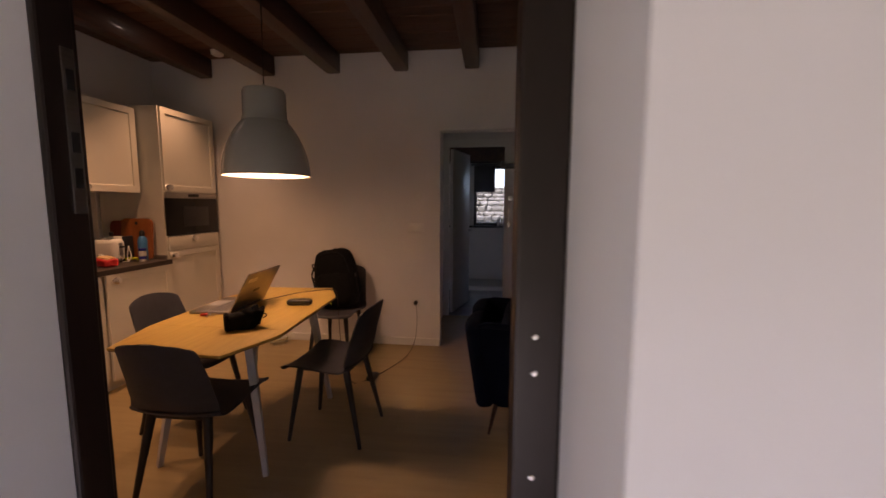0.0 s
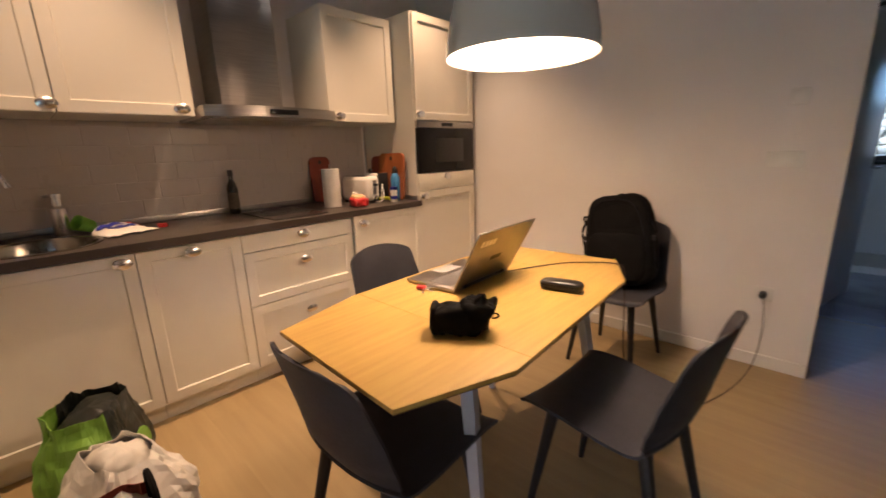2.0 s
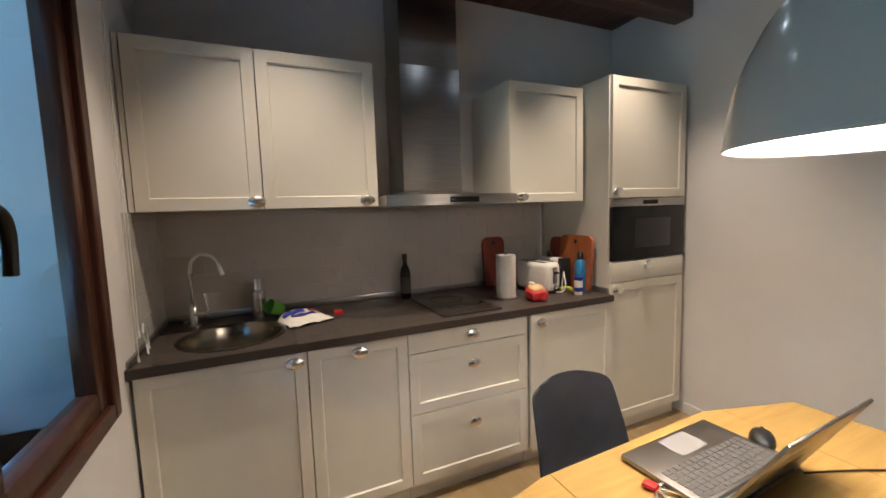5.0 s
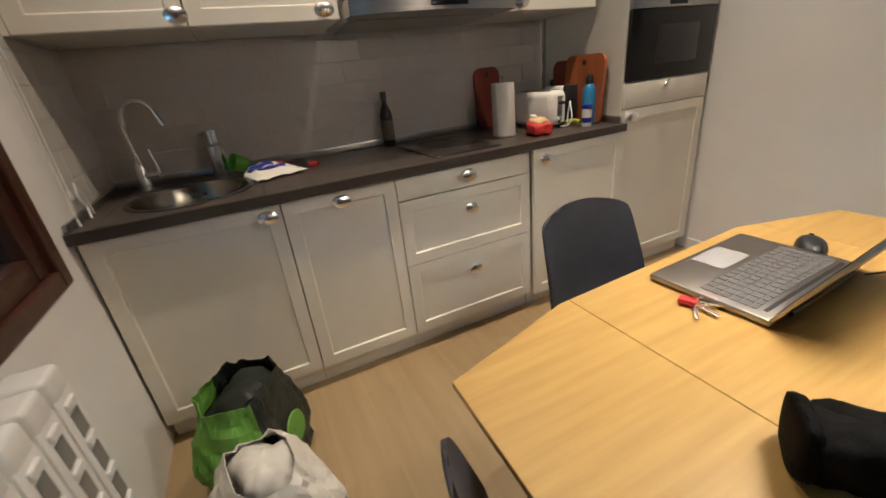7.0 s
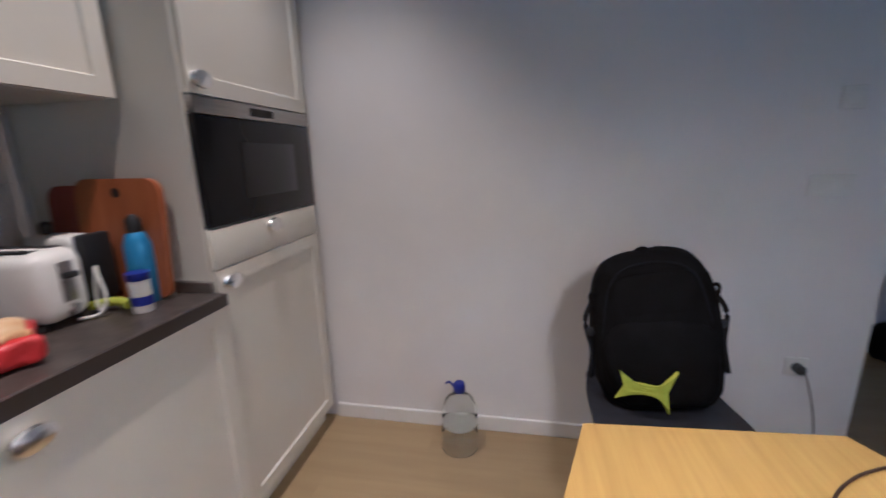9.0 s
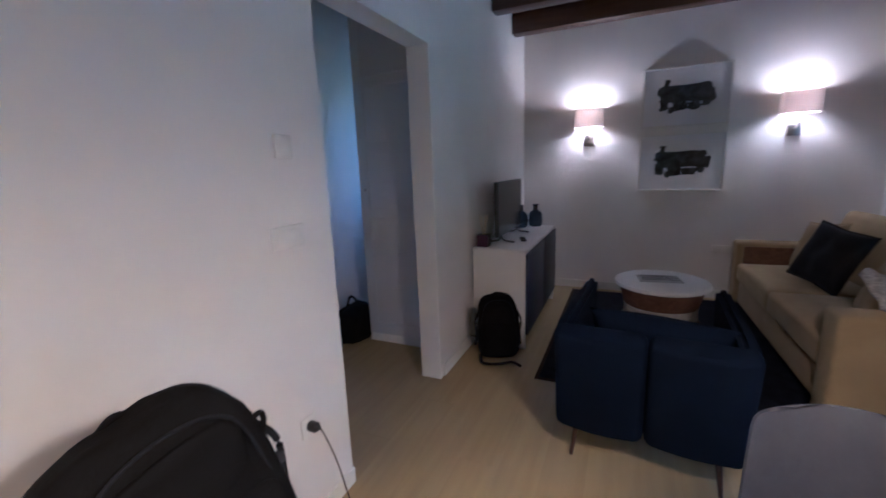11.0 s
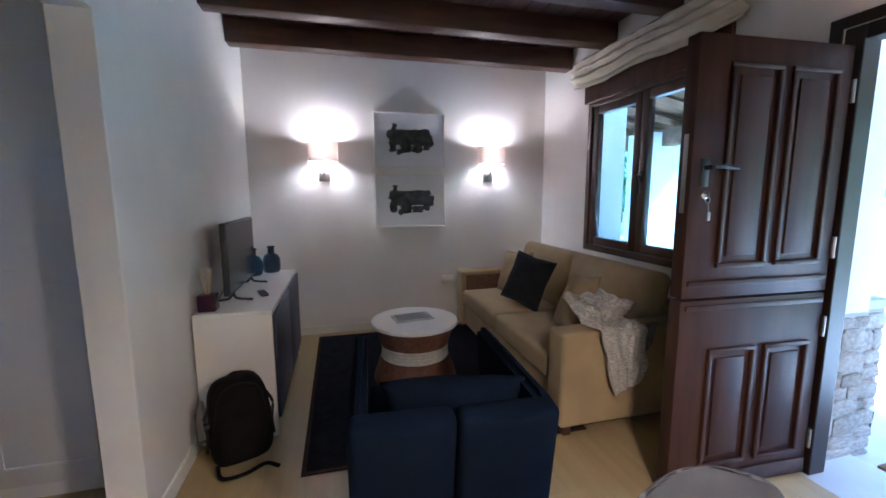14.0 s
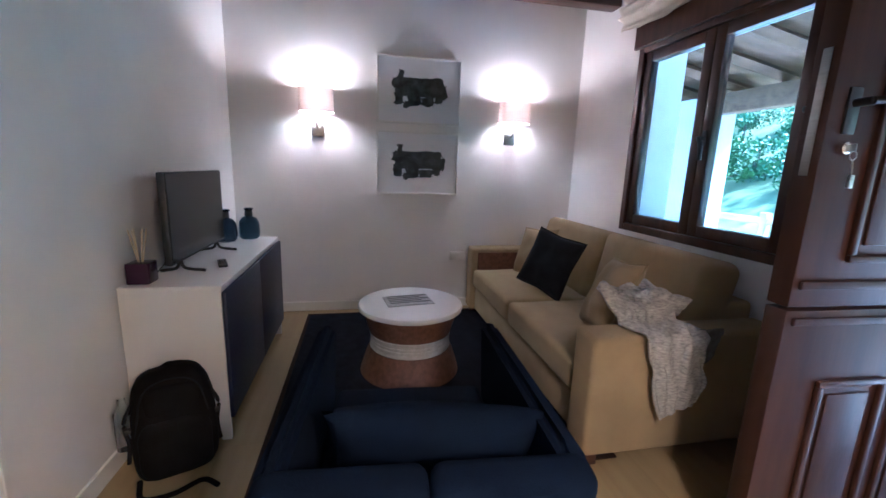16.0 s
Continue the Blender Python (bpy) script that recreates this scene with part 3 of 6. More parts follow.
def window(name, hole, label):
    x0, x1, z0, z1 = hole
    y0, y1 = 0.27, 0.345
    bm = bmesh.new()
    w = 0.055
    for a in ((x0, x0 + w, z0, z1), (x1 - w, x1, z0, z1), (x0 + w, x1 - w, z0, z0 + w), (x0 + w, x1 - w, z1 - w, z1)):
        box(bm, a[0], a[1], y0, y1 + 0.018, a[2], a[3], 0.006)
    win = structure(name, bm, WINWOOD, label)
    mid = (x0 + x1) / 2
    for i, (a, b) in enumerate(((x0 + w, mid - 0.002), (mid + 0.002, x1 - w))):
        bm = bmesh.new()
        s = 0.072
        lo, hi = z0 + w, z1 - w
        for c in ((a, a + s, lo, hi), (b - s, b, lo, hi), (a + s, b - s, lo, lo + s), (a + s, b - s, hi - s, hi)):
            box(bm, c[0], c[1], y0 + 0.012, y1, c[2], c[3], 0.008)
        sash = part("window_frame", bm, WINWOOD, win)
        pane = part("pane", B(a + s - 0.008, b - s + 0.008, y0 + 0.04, y0 + 0.046, lo + s - 0.008, hi - s + 0.008), TINTED, win, "faintly tinted window pane", False)
        pane.visible_shadow = False
    hx, hz = mid - 0.035, (z0 + z1) / 2 - 0.02
    bm = bmesh.new()
    box(bm, hx - 0.014, hx + 0.014, y1, y1 + 0.012, hz - 0.045, hz + 0.045, 0.004)
    tube(bm, smooth_path([(hx, y1 + 0.01, hz), (hx, y1 + 0.045, hz), (hx - 0.018, y1 + 0.055, hz - 0.012), (hx - 0.034, y1 + 0.055, hz - 0.05), (hx - 0.036, y1 + 0.05, hz - 0.13)]), 0.012, 12)
    part("window_handle", bm, BLACKPLASTIC, win, "black window handle")
    part("window_sill", B(x0 - 0.02, x1 + 0.02, SO - 0.04, y0, z0 - 0.03, z0, 0.004), CONCRETE, win)
    return win


window("window_1", WIN_W, "dark brown wooden casement window over the radiator")
window("window_2", WIN_E, "dark brown wooden casement window behind the sofa")
structure("window_lintel", B(1.14, 2.57, SY - 0.0, SY + 0.03, 2.215, 2.42, 0.006), WINWOOD, "dark wooden board above the window")
structure("window_lintel_2", B(-2.13, -0.72, SY - 0.0, SY + 0.03, 2.20, 2.36, 0.006), WINWOOD, "dark wooden board above the window")


def drape(x0, x1, y, z0, z1, seed):
    def fn(u, v):
        x = x0 + (x1 - x0) * u
        sag = 0.05 * math.sin(math.pi * ((u * 2) % 1)) if u < 1 else 0
        z = z1 + (z0 - sag * 0.6 - z1) * v + 0.012 * noise.noise(Vector((u * 9, v * 3, seed)))
        yy = y + 0.035 + 0.045 * math.sin(math.pi * v) + 0.022 * math.sin(v * 21 + 2.2 * noise.noise(Vector((u * 3, v * 2, seed)))) + 0.02 * noise.noise(Vector((u * 14, v * 9, seed + 3)))
        return (x, yy, z)
    return sheet(60, 30, fn, 0.004)


curtain = thing("roman_curtain", "gathered cream gauze curtain above the window", "curtain")
part("cloth", drape(1.02, 2.66, SY + 0.035, 2.36, 2.60, 1.0), LINEN, curtain)
part("rail", Tb([(1.0, SY + 0.05, 2.605), (2.68, SY + 0.05, 2.605)], 0.009), BEAM, curtain)

# ---- kitchen ----
FX = -2.24      # front of the base units
UX = -2.45      # front of the wall units


def shaker(w, h, rail=0.07, t=0.02):
    """A framed cupboard front: y from 0 to w, z from 0 to h, its face at x = 0."""
    bm = B(-t, 0, 0.0015, w - 0.0015, 0.0015, h - 0.0015)
    face = max(bm.faces, key=lambda f: f.normal.x if f.normal.length else -1)
    bm.normal_update()
    face = max(bm.faces, key=lambda f: f.normal.x)
    r = min(rail, h * 0.3)
    bmesh.ops.inset_region(bm, faces=[face], thickness=r)
    face = max((f for f in bm.faces if f.normal.x > 0.9), key=lambda f: -abs(f.calc_center_median().y - w / 2) - abs(f.calc_center_median().z - h / 2))
    bmesh.ops.inset_region(bm, faces=[face], thickness=0.006)
    face = max((f for f in bm.faces if f.normal.x > 0.9), key=lambda f: -abs(f.calc_center_median().y - w / 2) - abs(f.calc_center_median().z - h / 2))
    for v in face.verts:
        v.co.x -= 0.009
    return bm


def plain_front(w, h, t=0.02):
    return B(-t, 0, 0.0015, w - 0.0015, 0.0015, h - 0.0015, 0.002)


KNOB = [(0, 0), (0.012, 0), (0.011, 0.010), (0.016, 0.016), (0.030, 0.022), (0.034, 0.028), (0.031, 0.036), (0.018, 0.042), (0, 0.044)]


def front(parent, x, y0, w, z0, h, knob=None, plain=False, name="door"):
    d = part(name, plain_front(w, h) if plain else shaker(w, h), CABINET, parent)
    d.location = (x, y0, z0)
    if knob:
        part("knob", L(KNOB, 20, pose(0, 0, 0, 0, 90, 0), 0.75, 1.15), CHROME, d, "chrome cup knob").location = (0, knob[0] - y0, knob[1] - z0)
    return d


def unit(label, y0, y1, z0, z1, xf, depth):
    u = thing("kitchen_cabinet", label, "cabinet", pose(0, 0, 0), "kitchen units")
    part("body", B(xf - depth, xf - 0.021, y0 + 0.001, y1 - 0.001, z0, z1), CABSIDE, u, smooth=False)
    return u


def plinth(parent, y0, y1):
    part("plinth", B(FX - 0.075, FX - 0.055, y0, y1, 0, 0.10), CABINET, parent)
    for yy in (y0 + 0.06, y1 - 0.06):
        part("foot", L([(0, 0), (0.02, 0), (0.016, 0.02), (0.016, 0.10), (0, 0.10)], 12, pose(FX - 0.14, yy, 0)), BLACKPLASTIC, parent)


u1 = unit("ivory kitchen base cabinet under the round sink", 0.372, 0.979, 0.10, 0.715, FX, 0.60)
for a, b in ((0.373, 0.391), (0.960, 0.978)):
    part("side_panel", B(FX - 0.60, FX - 0.021, a, b, 0.715, 0.865), CABSIDE, u1, smooth=False)
front(u1, FX, 0.372, 0.607, 0.10, 0.765, (0.928, 0.828))
plinth(u1, 0.372, 0.979)
u2 = unit("ivory kitchen base cabinet with one framed door", 0.981, 1.430, 0.10, 0.865, FX, 0.60)
front(u2, FX, 0.981, 0.449, 0.10, 0.765, (1.20, 0.83))
plinth(u2, 0.981, 1.430)
u3 = unit("ivory kitchen drawer cabinet under the hob", 1.432, 2.110, 0.10, 0.865, FX, 0.60)
front(u3, FX, 1.432, 0.678, 0.765, 0.10, (1.766, 0.825), True, "drawer_front")
front(u3, FX, 1.432, 0.678, 0.462, 0.301, (1.766, 0.676), False, "drawer_front")
front(u3, FX, 1.432, 0.678, 0.10, 0.360, (1.766, 0.367), False, "drawer_front")
plinth(u3, 1.432, 2.110)
u4 = unit("built-in dishwasher behind an ivory framed door standing slightly proud", 2.118, 2.712, 0.10, 0.865, FX, 0.60)
front(u4, FX + 0.018, 2.122, 0.588, 0.09, 0.785, (2.176, 0.824))
plinth(u4, 2.118, 2.712)
# tower with the microwave
tw = thing("tall_cabinet", "tall ivory kitchen cabinet with a built-in microwave", "cabinet", pose(0, 0, 0))
part("body", B(FX - 0.62, FX - 0.021, 2.716, 3.360, 0.10, 2.185), CABSIDE, tw, smooth=False)
front(tw, FX - 0.0, 2.722, 0.635, 1.482, 0.70, (2.742, 1.518))
front(tw, FX, 2.722, 0.635, 0.975, 0.125, (3.0, 1.07), True, "drawer_front")
front(tw, FX, 2.722, 0.635, 0.10, 0.873, (2.75, 0.938))
plinth(tw, 2.716, 3.36)
mw = thing("microwave", "built-in black glass microwave with a steel top strip", "microwave", pose(FX, 2.724, 1.105))
part("door", B(-0.02, 0.002, 0, 0.63, 0, 0.323, 0.003), BLACKGLASS, mw)
part("control_strip", B(-0.02, 0.004, 0, 0.63, 0.325, 0.372, 0.002), STEEL, mw, "brushed steel control strip")
part("display", B(0.004, 0.0055, 0.25, 0.38, 0.336, 0.362), BLACKGLASS, mw)
part("inner_window", B(0.002, 0.004, 0.18, 0.50, 0.07, 0.25, 0.001), SCREEN, mw)
part("body", B(-0.40, -0.021, 0.03, 0.63, 0.0, 0.36), BLACKPLASTIC, mw)

# worktop with a round hole for the sink
wt_ob = thing("worktop", "dark grey stone-look kitchen worktop", "worktop", pose(0, 0, 0))
SC, SR = (-2.485, 0.692), 0.20


def worktop_mesh():
    bm = bmesh.new()
    z0, z1 = 0.872, 0.910
    y_a, y_b = SC[1] - 0.25, SC[1] + 0.25
    box(bm, -2.90, -2.215, y_b, 2.714, z0, z1, 0.003)
    box(bm, -2.90, -2.215, 0.362, y_a, z0, z1, 0.003)
    n = 40
    for z, flip in ((z1, False), (z0, True)):
        inner, outer = [], []
        for k in range(n):
            a = 2 * math.pi * k / n
            c, s = math.cos(a), math.sin(a)
            inner.append(bm.verts.new((SC[0] + SR * c, SC[1] + SR * s, z)))
            hx = (-2.215 - SC[0]) if c > 0 else (SC[0] + 2.90)
            q = min(hx / max(abs(c), 1e-6), 0.25 / max(abs(s), 1e-6))
            outer.append(bm.verts.new((SC[0] + q * c, SC[1] + q * s, z)))
        for k in range(n):
            j = (k + 1) % n
            f = (inner[k], outer[k], outer[j], inner[j])
            bm.faces.new(f[::-1] if flip else f)
        if not flip:
            top_in, top_out = inner, outer
        else:
            for k in range(n):
                j = (k + 1) % n
                bm.faces.new((top_in[k], top_in[j], inner[j], inner[k]))
    box(bm, -2.216, -2.2145, y_a, y_b, z0, z1)
    return bm


part("slab", worktop_mesh(), WORKTOP, wt_ob, smooth=False)
part("front_edge", B(-2.2145, -2.2105, 0.362, 2.714, 0.872, 0.909), WORKEDGE, wt_ob)
part("upstand", B(-2.90, -2.885, 0.362, 2.714, 0.911, 0.945, 0.003), STEEL, wt_ob, "grey upstand strip")
part("upstand", B(-2.884, -2.23, 0.362, 0.376, 0.911, 0.935, 0.003), STEEL, wt_ob)
part("upstand", B(-2.884, -2.25, 2.700, 2.714, 0.911, 0.945, 0.003), STEEL, wt_ob)

sink = thing("sink", "round stainless steel sink bowl set in the worktop", "sink", pose(SC[0], SC[1], 0.911))
part("bowl", L([(0.222, 0.0), (0.222, 0.004), (0.214, 0.007), (0.203, 0.005), (0.197, -0.004), (0.194, -0.10), (0.188, -0.135), (0.172, -0.157), (0.145, -0.166), (0.03, -0.172), (0, -0.172)], 56), SINKSTEEL, sink)
part("drain", L([(0, -0.166), (0.03, -0.166), (0.036, -0.170), (0, -0.173)], 24), CHROME, sink)
for k in range(4):
    a = 180 + (k - 1.5) * 4 + (1.5 if k > 1 else -1.5)
    part("overflow_slot", B(-0.003, 0.003, -0.004, 0.004, -0.05, -0.034, m=Matrix.Rotation(radians(a), 4, "Z") @ Matrix.Translation((0.1935, 0, 0))), BLACKPLASTIC, sink)
tap = thing("kitchen_tap", "chrome swan-neck kitchen tap", "tap", pose(-2.75, 0.51, 0.911))
part("base", L([(0, 0), (0.028, 0), (0.028, 0.006), (0.021, 0.012), (0.021, 0.10), (0.014, 0.115), (0, 0.115)], 24), CHROME, tap)
dirx = Vector((0.35, 0.9, 0)).normalized()
pts = [Vector((0, 0, 0.11)), Vector((0, 0, 0.265))]
for k in range(1, 13):
    a = math.pi * k / 12 * 0.92
    pts.append(dirx * (0.070 * (1 - math.cos(a))) + Vector((0, 0, 0.285 + 0.070 * math.sin(a))))
part("spout", Tb(pts, 0.011, 12), CHROME, tap)
e = pts[-1]
part("nozzle", Tb([e, e + Vector((0.006, 0.016, -0.05))], 0.014, 12), CHROME, tap)
part("valve", Tb([(0.006, 0.012, 0.062), (0.022, 0.046, 0.064), (0.030, 0.064, 0.066)], 0.016, 14), CHROME, tap)
part("lever", Tb([(0.031, 0.066, 0.07), (0.030, 0.062, 0.11), (0.026, 0.056, 0.165)], 0.0045, 8), CHROME, tap)

hob = thing("hob", "black glass induction hob set in the worktop", "hob", pose(-2.505, 1.805, 0.911))
part("glass", B(-0.235, 0.235, -0.17, 0.17, 0, 0.006, 0.002), HOBGLASS, hob)
for hx, hy, hr in ((-0.11, 0.0, 0.095), (0.115, 0.0, 0.075)):
    part("cooking_ring", L([(hr - 0.003, 0.0), (hr - 0.003, 0.0066), (hr, 0.0066), (hr, 0.0)], 40, pose(hx, hy, 0)), GREYNYLON, hob)

# hood
hood = thing("cooker_hood", "stainless steel cooker hood with a tall flue", "hood", pose(0, 0, 0))
bm = bmesh.new()
out = [(-2.89, 1.414), (-2.452, 1.414), (-2.436, 1.390)]
n = 12
for k in range(n + 1):
    t = k / n
    out.append((-2.345 + 0.075 * math.sin(math.pi * t) ** 0.7, 1.390 + 0.742 * t))
out.append((-2.89, 2.132))
prism(bm, out, 1.467, 1.521)
part("canopy", bm, STEEL, hood)
bm = bmesh.new()
vs0 = [(-2.89, 1.43, 1.521), (-2.50, 1.44, 1.521), (-2.50, 2.08, 1.521), (-2.89, 2.10, 1.521)]
vs1 = [(-2.89, 1.57, 1.552), (-2.62, 1.57, 1.552), (-2.62, 1.942, 1.552), (-2.89, 1.942, 1.552)]
lo = [bm.verts.new(v) for v in vs0]
hi = [bm.verts.new(v) for v in vs1]
for k in range(4):
    bm.faces.new((lo[k], lo[(k + 1) % 4], hi[(k + 1) % 4], hi[k]))
part("shoulder", bm, STEEL, hood)
part("flue", B(-2.895, -2.625, 1.575, 1.937, 1.545, 2.24, 0.004), STEEL, hood)
part("flue_sleeve", B(-2.895, -2.632, 1.582, 1.93, 2.236, 2.70, 0.004), STEEL, hood)
part("control_panel", B(-2.29, -2.267, 1.69, 1.85, 1.480, 1.507, 0.002), BLACKGLASS, hood, "black control strip")
part("filter", B(-2.85, -2.44, 1.44, 2.06, 1.461, 1.4675), STEEL, hood)
for yy in (1.45, 1.99):
    part("light_cap", L([(0, 1.463), (0.028, 1.463), (0.028, 1.4665), (0, 1.4665)], 20, pose(-2.62, yy, 0)), STEEL, hood)

wu1 = unit("ivory wall cabinet with a framed door", 0.386, 0.856, 1.472, 2.16, UX, 0.44)
front(wu1, UX, 0.386, 0.470, 1.472, 0.688, (0.83, 1.503))
wu2 = unit("ivory wall cabinet with a framed door beside the hood", 0.858, 1.380, 1.472, 2.16, UX, 0.44)
front(wu2, UX, 0.858, 0.522, 1.472, 0.688, (1.317, 1.503))
wu3 = unit("ivory wall cabinet between hood and tall cabinet", 2.157, 2.70, 1.472, 2.16, UX, 0.44)
front(wu3, UX, 2.157, 0.543, 1.472, 0.688, (2.221, 1.503))
part("filler", B(UX - 0.03, UX - 0.005, 0.365, 0.384, 1.472, 2.16), CABINET, wu1)

# things on the worktop
TOP = 0.911


def bottle(name, label, cat, m, profile, material, cap=None, capmat=None, tag=None, tagmat=None):
    b = thing(name, label, cat, m)
    part("body", L(profile, 28), material, b)
    if cap:
        part("cap", L(cap, 20), capmat, b)
    if tag:
        part("label", L(tag, 28), tagmat, b)
    return b


soap = thing("soap_dispenser", "steel soap dispenser with a pump", "dispenser", pose(-2.80, 0.80, TOP))
part("body", L([(0, 0), (0.036, 0), (0.037, 0.004), (0.037, 0.135), (0.03, 0.143), (0.018, 0.146), (0, 0.146)], 28), CHROME, soap)
part("pump", L([(0.018, 0.146), (0.022, 0.15), (0.022, 0.185), (0.026, 0.188), (0.026, 0.205), (0, 0.207)], 20), CHROME, soap)
part("spout", Tb([(0, 0, 0.197), (0.02, -0.045, 0.195)], 0.007, 8), STEEL, soap)
cup = thing("green_cup", "small bright green plastic cup lying by the sink", "cup", pose(-2.76, 0.885, TOP + 0.042, 65, 0, 30))
part("body", L([(0, -0.03), (0.030, -0.03), (0.040, 0.045), (0.037, 0.045), (0.028, -0.026), (0, -0.026)], 24), GREENSPONGE, cup)
bottle("oil_bottle", "dark glass oil bottle against the tiles", "bottle", pose(-2.80, 1.62, TOP), [(0, 0), (0.030, 0), (0.032, 0.004), (0.032, 0.16), (0.024, 0.19), (0.013, 0.215), (0.013, 0.245), (0, 0.245)], OILBOTTLE,
       [(0.015, 0.235), (0.016, 0.24), (0.016, 0.275), (0, 0.277)], BLACKPLASTIC, [(0.0325, 0.035), (0.0325, 0.135)], LABELPAPER)
cap = thing("red_cap", "small red plastic bottle cap on the worktop", "cap", pose(-2.63, 1.182, TOP))
part("body", L([(0, 0), (0.022, 0), (0.024, 0.004), (0.023, 0.018), (0.020, 0.020), (0, 0.020)], 24), RED, cap)
cloth = thing("food_packet", "crumpled white and blue printed plastic packet", "packet", pose(-2.56, 1.01, TOP, 0, 0, 20))


def packet_fn(u, v):
    a, b = noise.noise(Vector((u * 3.3, v * 3.3, 2.0))), noise.noise(Vector((u * 8, v * 8, 11.0)))
    return ((u - 0.5) * 0.16, (v - 0.5) * 0.22, 0.006 + 0.014 * abs(a) + 0.006 * abs(b) + 0.042 * (1 - u) * (1 - abs(2 * v - 1) ** 3))


part("cloth", sheet(30, 26, packet_fn, 0.003), PAPER, cloth)
for u0, v0, du, dv in ((0.08, 0.08, 0.22, 0.5), (0.36, 0.2, 0.12, 0.55)):
    part("printed_band", sheet(14, 14, lambda u, v: Vector(packet_fn(u0 + du * u, v0 + dv * v)) + Vector((0, 0, 0.005)), 0.001), BLUEPLASTIC, cloth)
part("red_corner", sheet(8, 8, lambda u, v: Vector(packet_fn(0.1 + 0.2 * u, 0.68 + 0.25 * v)) + Vector((0, 0, 0.006)), 0.001), RED, cloth)
roll = thing("paper_towel_roll", "upright white kitchen paper roll", "paper roll", pose(-2.50, 2.15, TOP))
part("roll", L([(0.018, 0.002), (0.056, 0.002), (0.058, 0.006), (0.058, 0.252), (0.056, 0.256), (0.018, 0.256), (0.018, 0.002)], 32), PAPER, roll)
part("loose_sheet", sheet(8, 6, lambda u, v: (0.0585 * math.cos(-0.2 - 0.9 * u) + 0.004 * u * u, 0.0585 * math.sin(-0.2 - 0.9 * u) - 0.006 * u * u, 0.008 + 0.244 * v), 0.001), PAPER, roll)
part("stand", L([(0, 0), (0.07, 0), (0.07, 0.004), (0, 0.004)], 32), STEEL, roll)
part("rod", L([(0, 0.004), (0.005, 0.004), (0.005, 0.275), (0.010, 0.28), (0, 0.287)], 12), STEEL, roll)


def toaster(m, label, mat_body):
    t = thing("toaster", label, "toaster", m)
    part("body", B(-0.065, 0.065, -0.14, 0.14, 0.012, 0.19, 0.035, 4), mat_body, t)
    for sx in (-0.03, 0.03):
        part("slot", B(sx - 0.014, sx + 0.014, -0.10, 0.10, 0.1885, 0.1915), BLACKPLASTIC, t)
    part("lever_plate", B(-0.018, 0.018, 0.138, 0.143, 0.06, 0.16, 0.003), STEEL, t)
    part("lever", B(-0.016, 0.016, 0.143, 0.162, 0.12, 0.135, 0.004), BLACKPLASTIC, t)
    part("dial", L([(0, 0), (0.016, 0), (0.014, 0.012), (0, 0.012)], 18, pose(0.0, 0.139, 0.04, -90, 0, 0)), CHROME, t)
    for sx in (-0.05, 0.05):
        for sy in (-0.1, 0.1):
            part("foot", L([(0, 0), (0.012, 0), (0.012, 0.014), (0, 0.014)], 10, pose(sx, sy, 0)), BLACKPLASTIC, t)
    return t


toaster(pose(-2.57, 2.435, TOP, 0, 0, -80), "cream-white two-slot toaster on the worktop", WHITEPLASTIC)
kettle = thing("kettle", "black and white electric kettle behind the toaster", "kettle", pose(-2.54, 2.585, TOP, 0, 0, -90))
part("body", B(-0.042, 0.042, -0.14, 0.035, 0.02, 0.20, 0.02, 3), WHITEPLASTIC, kettle)
part("back", B(-0.043, 0.043, 0.034, 0.060, 0.02, 0.205, 0.008, 2), BLACKPLASTIC, kettle)
part("base", B(-0.04, 0.04, -0.13, 0.05, 0, 0.022, 0.006), BLACKPLASTIC, kettle)
part("lid_knob", L([(0, 0.20), (0.012, 0.20), (0.016, 0.225), (0.010, 0.235), (0, 0.236)], 16, pose(0.0, -0.10, 0)), BLACKPLASTIC, kettle)
cable = thing("white_cable", "white appliance cable curling beside the toaster", "cable", pose(0, 0, 0))
part("cord", Tb(smooth_path([(-2.44, 2.47, TOP + 0.006), (-2.41, 2.50, TOP + 0.01), (-2.40, 2.515, TOP + 0.05), (-2.425, 2.525, TOP + 0.11), (-2.44, 2.535, TOP + 0.12), (-2.45, 2.53, TOP + 0.04), (-2.44, 2.525, TOP + 0.006)]), 0.004), WHITEPLASTIC, cable)


def board(name, label, m, w, h, mat_):
    b = thing(name, label, "cutting board", m)
    out = []
    for cy, cz, a0 in ((w / 2 - 0.045, 0.03, -90), (w / 2 - 0.045, h - 0.045, 0), (-w / 2 + 0.045, h - 0.045, 90), (-w / 2 + 0.045, 0.03, 180)):
        rr = 0.03 if cz < 0.1 else 0.045
        for k in range(6):
            a = radians(a0 + 18 * k)
            out.append((cy + 0.045 * math.cos(a), cz + rr * math.sin(a)))
    bm = prism(bmesh.new(), out, -0.009, 0.009)
    bmesh.ops.transform(bm, matrix=Matrix(((0, 0, 1, 0), (1, 0, 0, 0), (0, 1, 0, 0), (0, 0, 0, 1))), verts=bm.verts)
    part("board", bm, mat_, b)
    part("hang_hole", L([(0, -0.0095), (0.014, -0.0095), (0.014, 0.0095), (0, 0.0095)], 18, pose(0, 0, h - 0.04, 0, 90, 0)), BLACKPLASTIC, b)
    return b


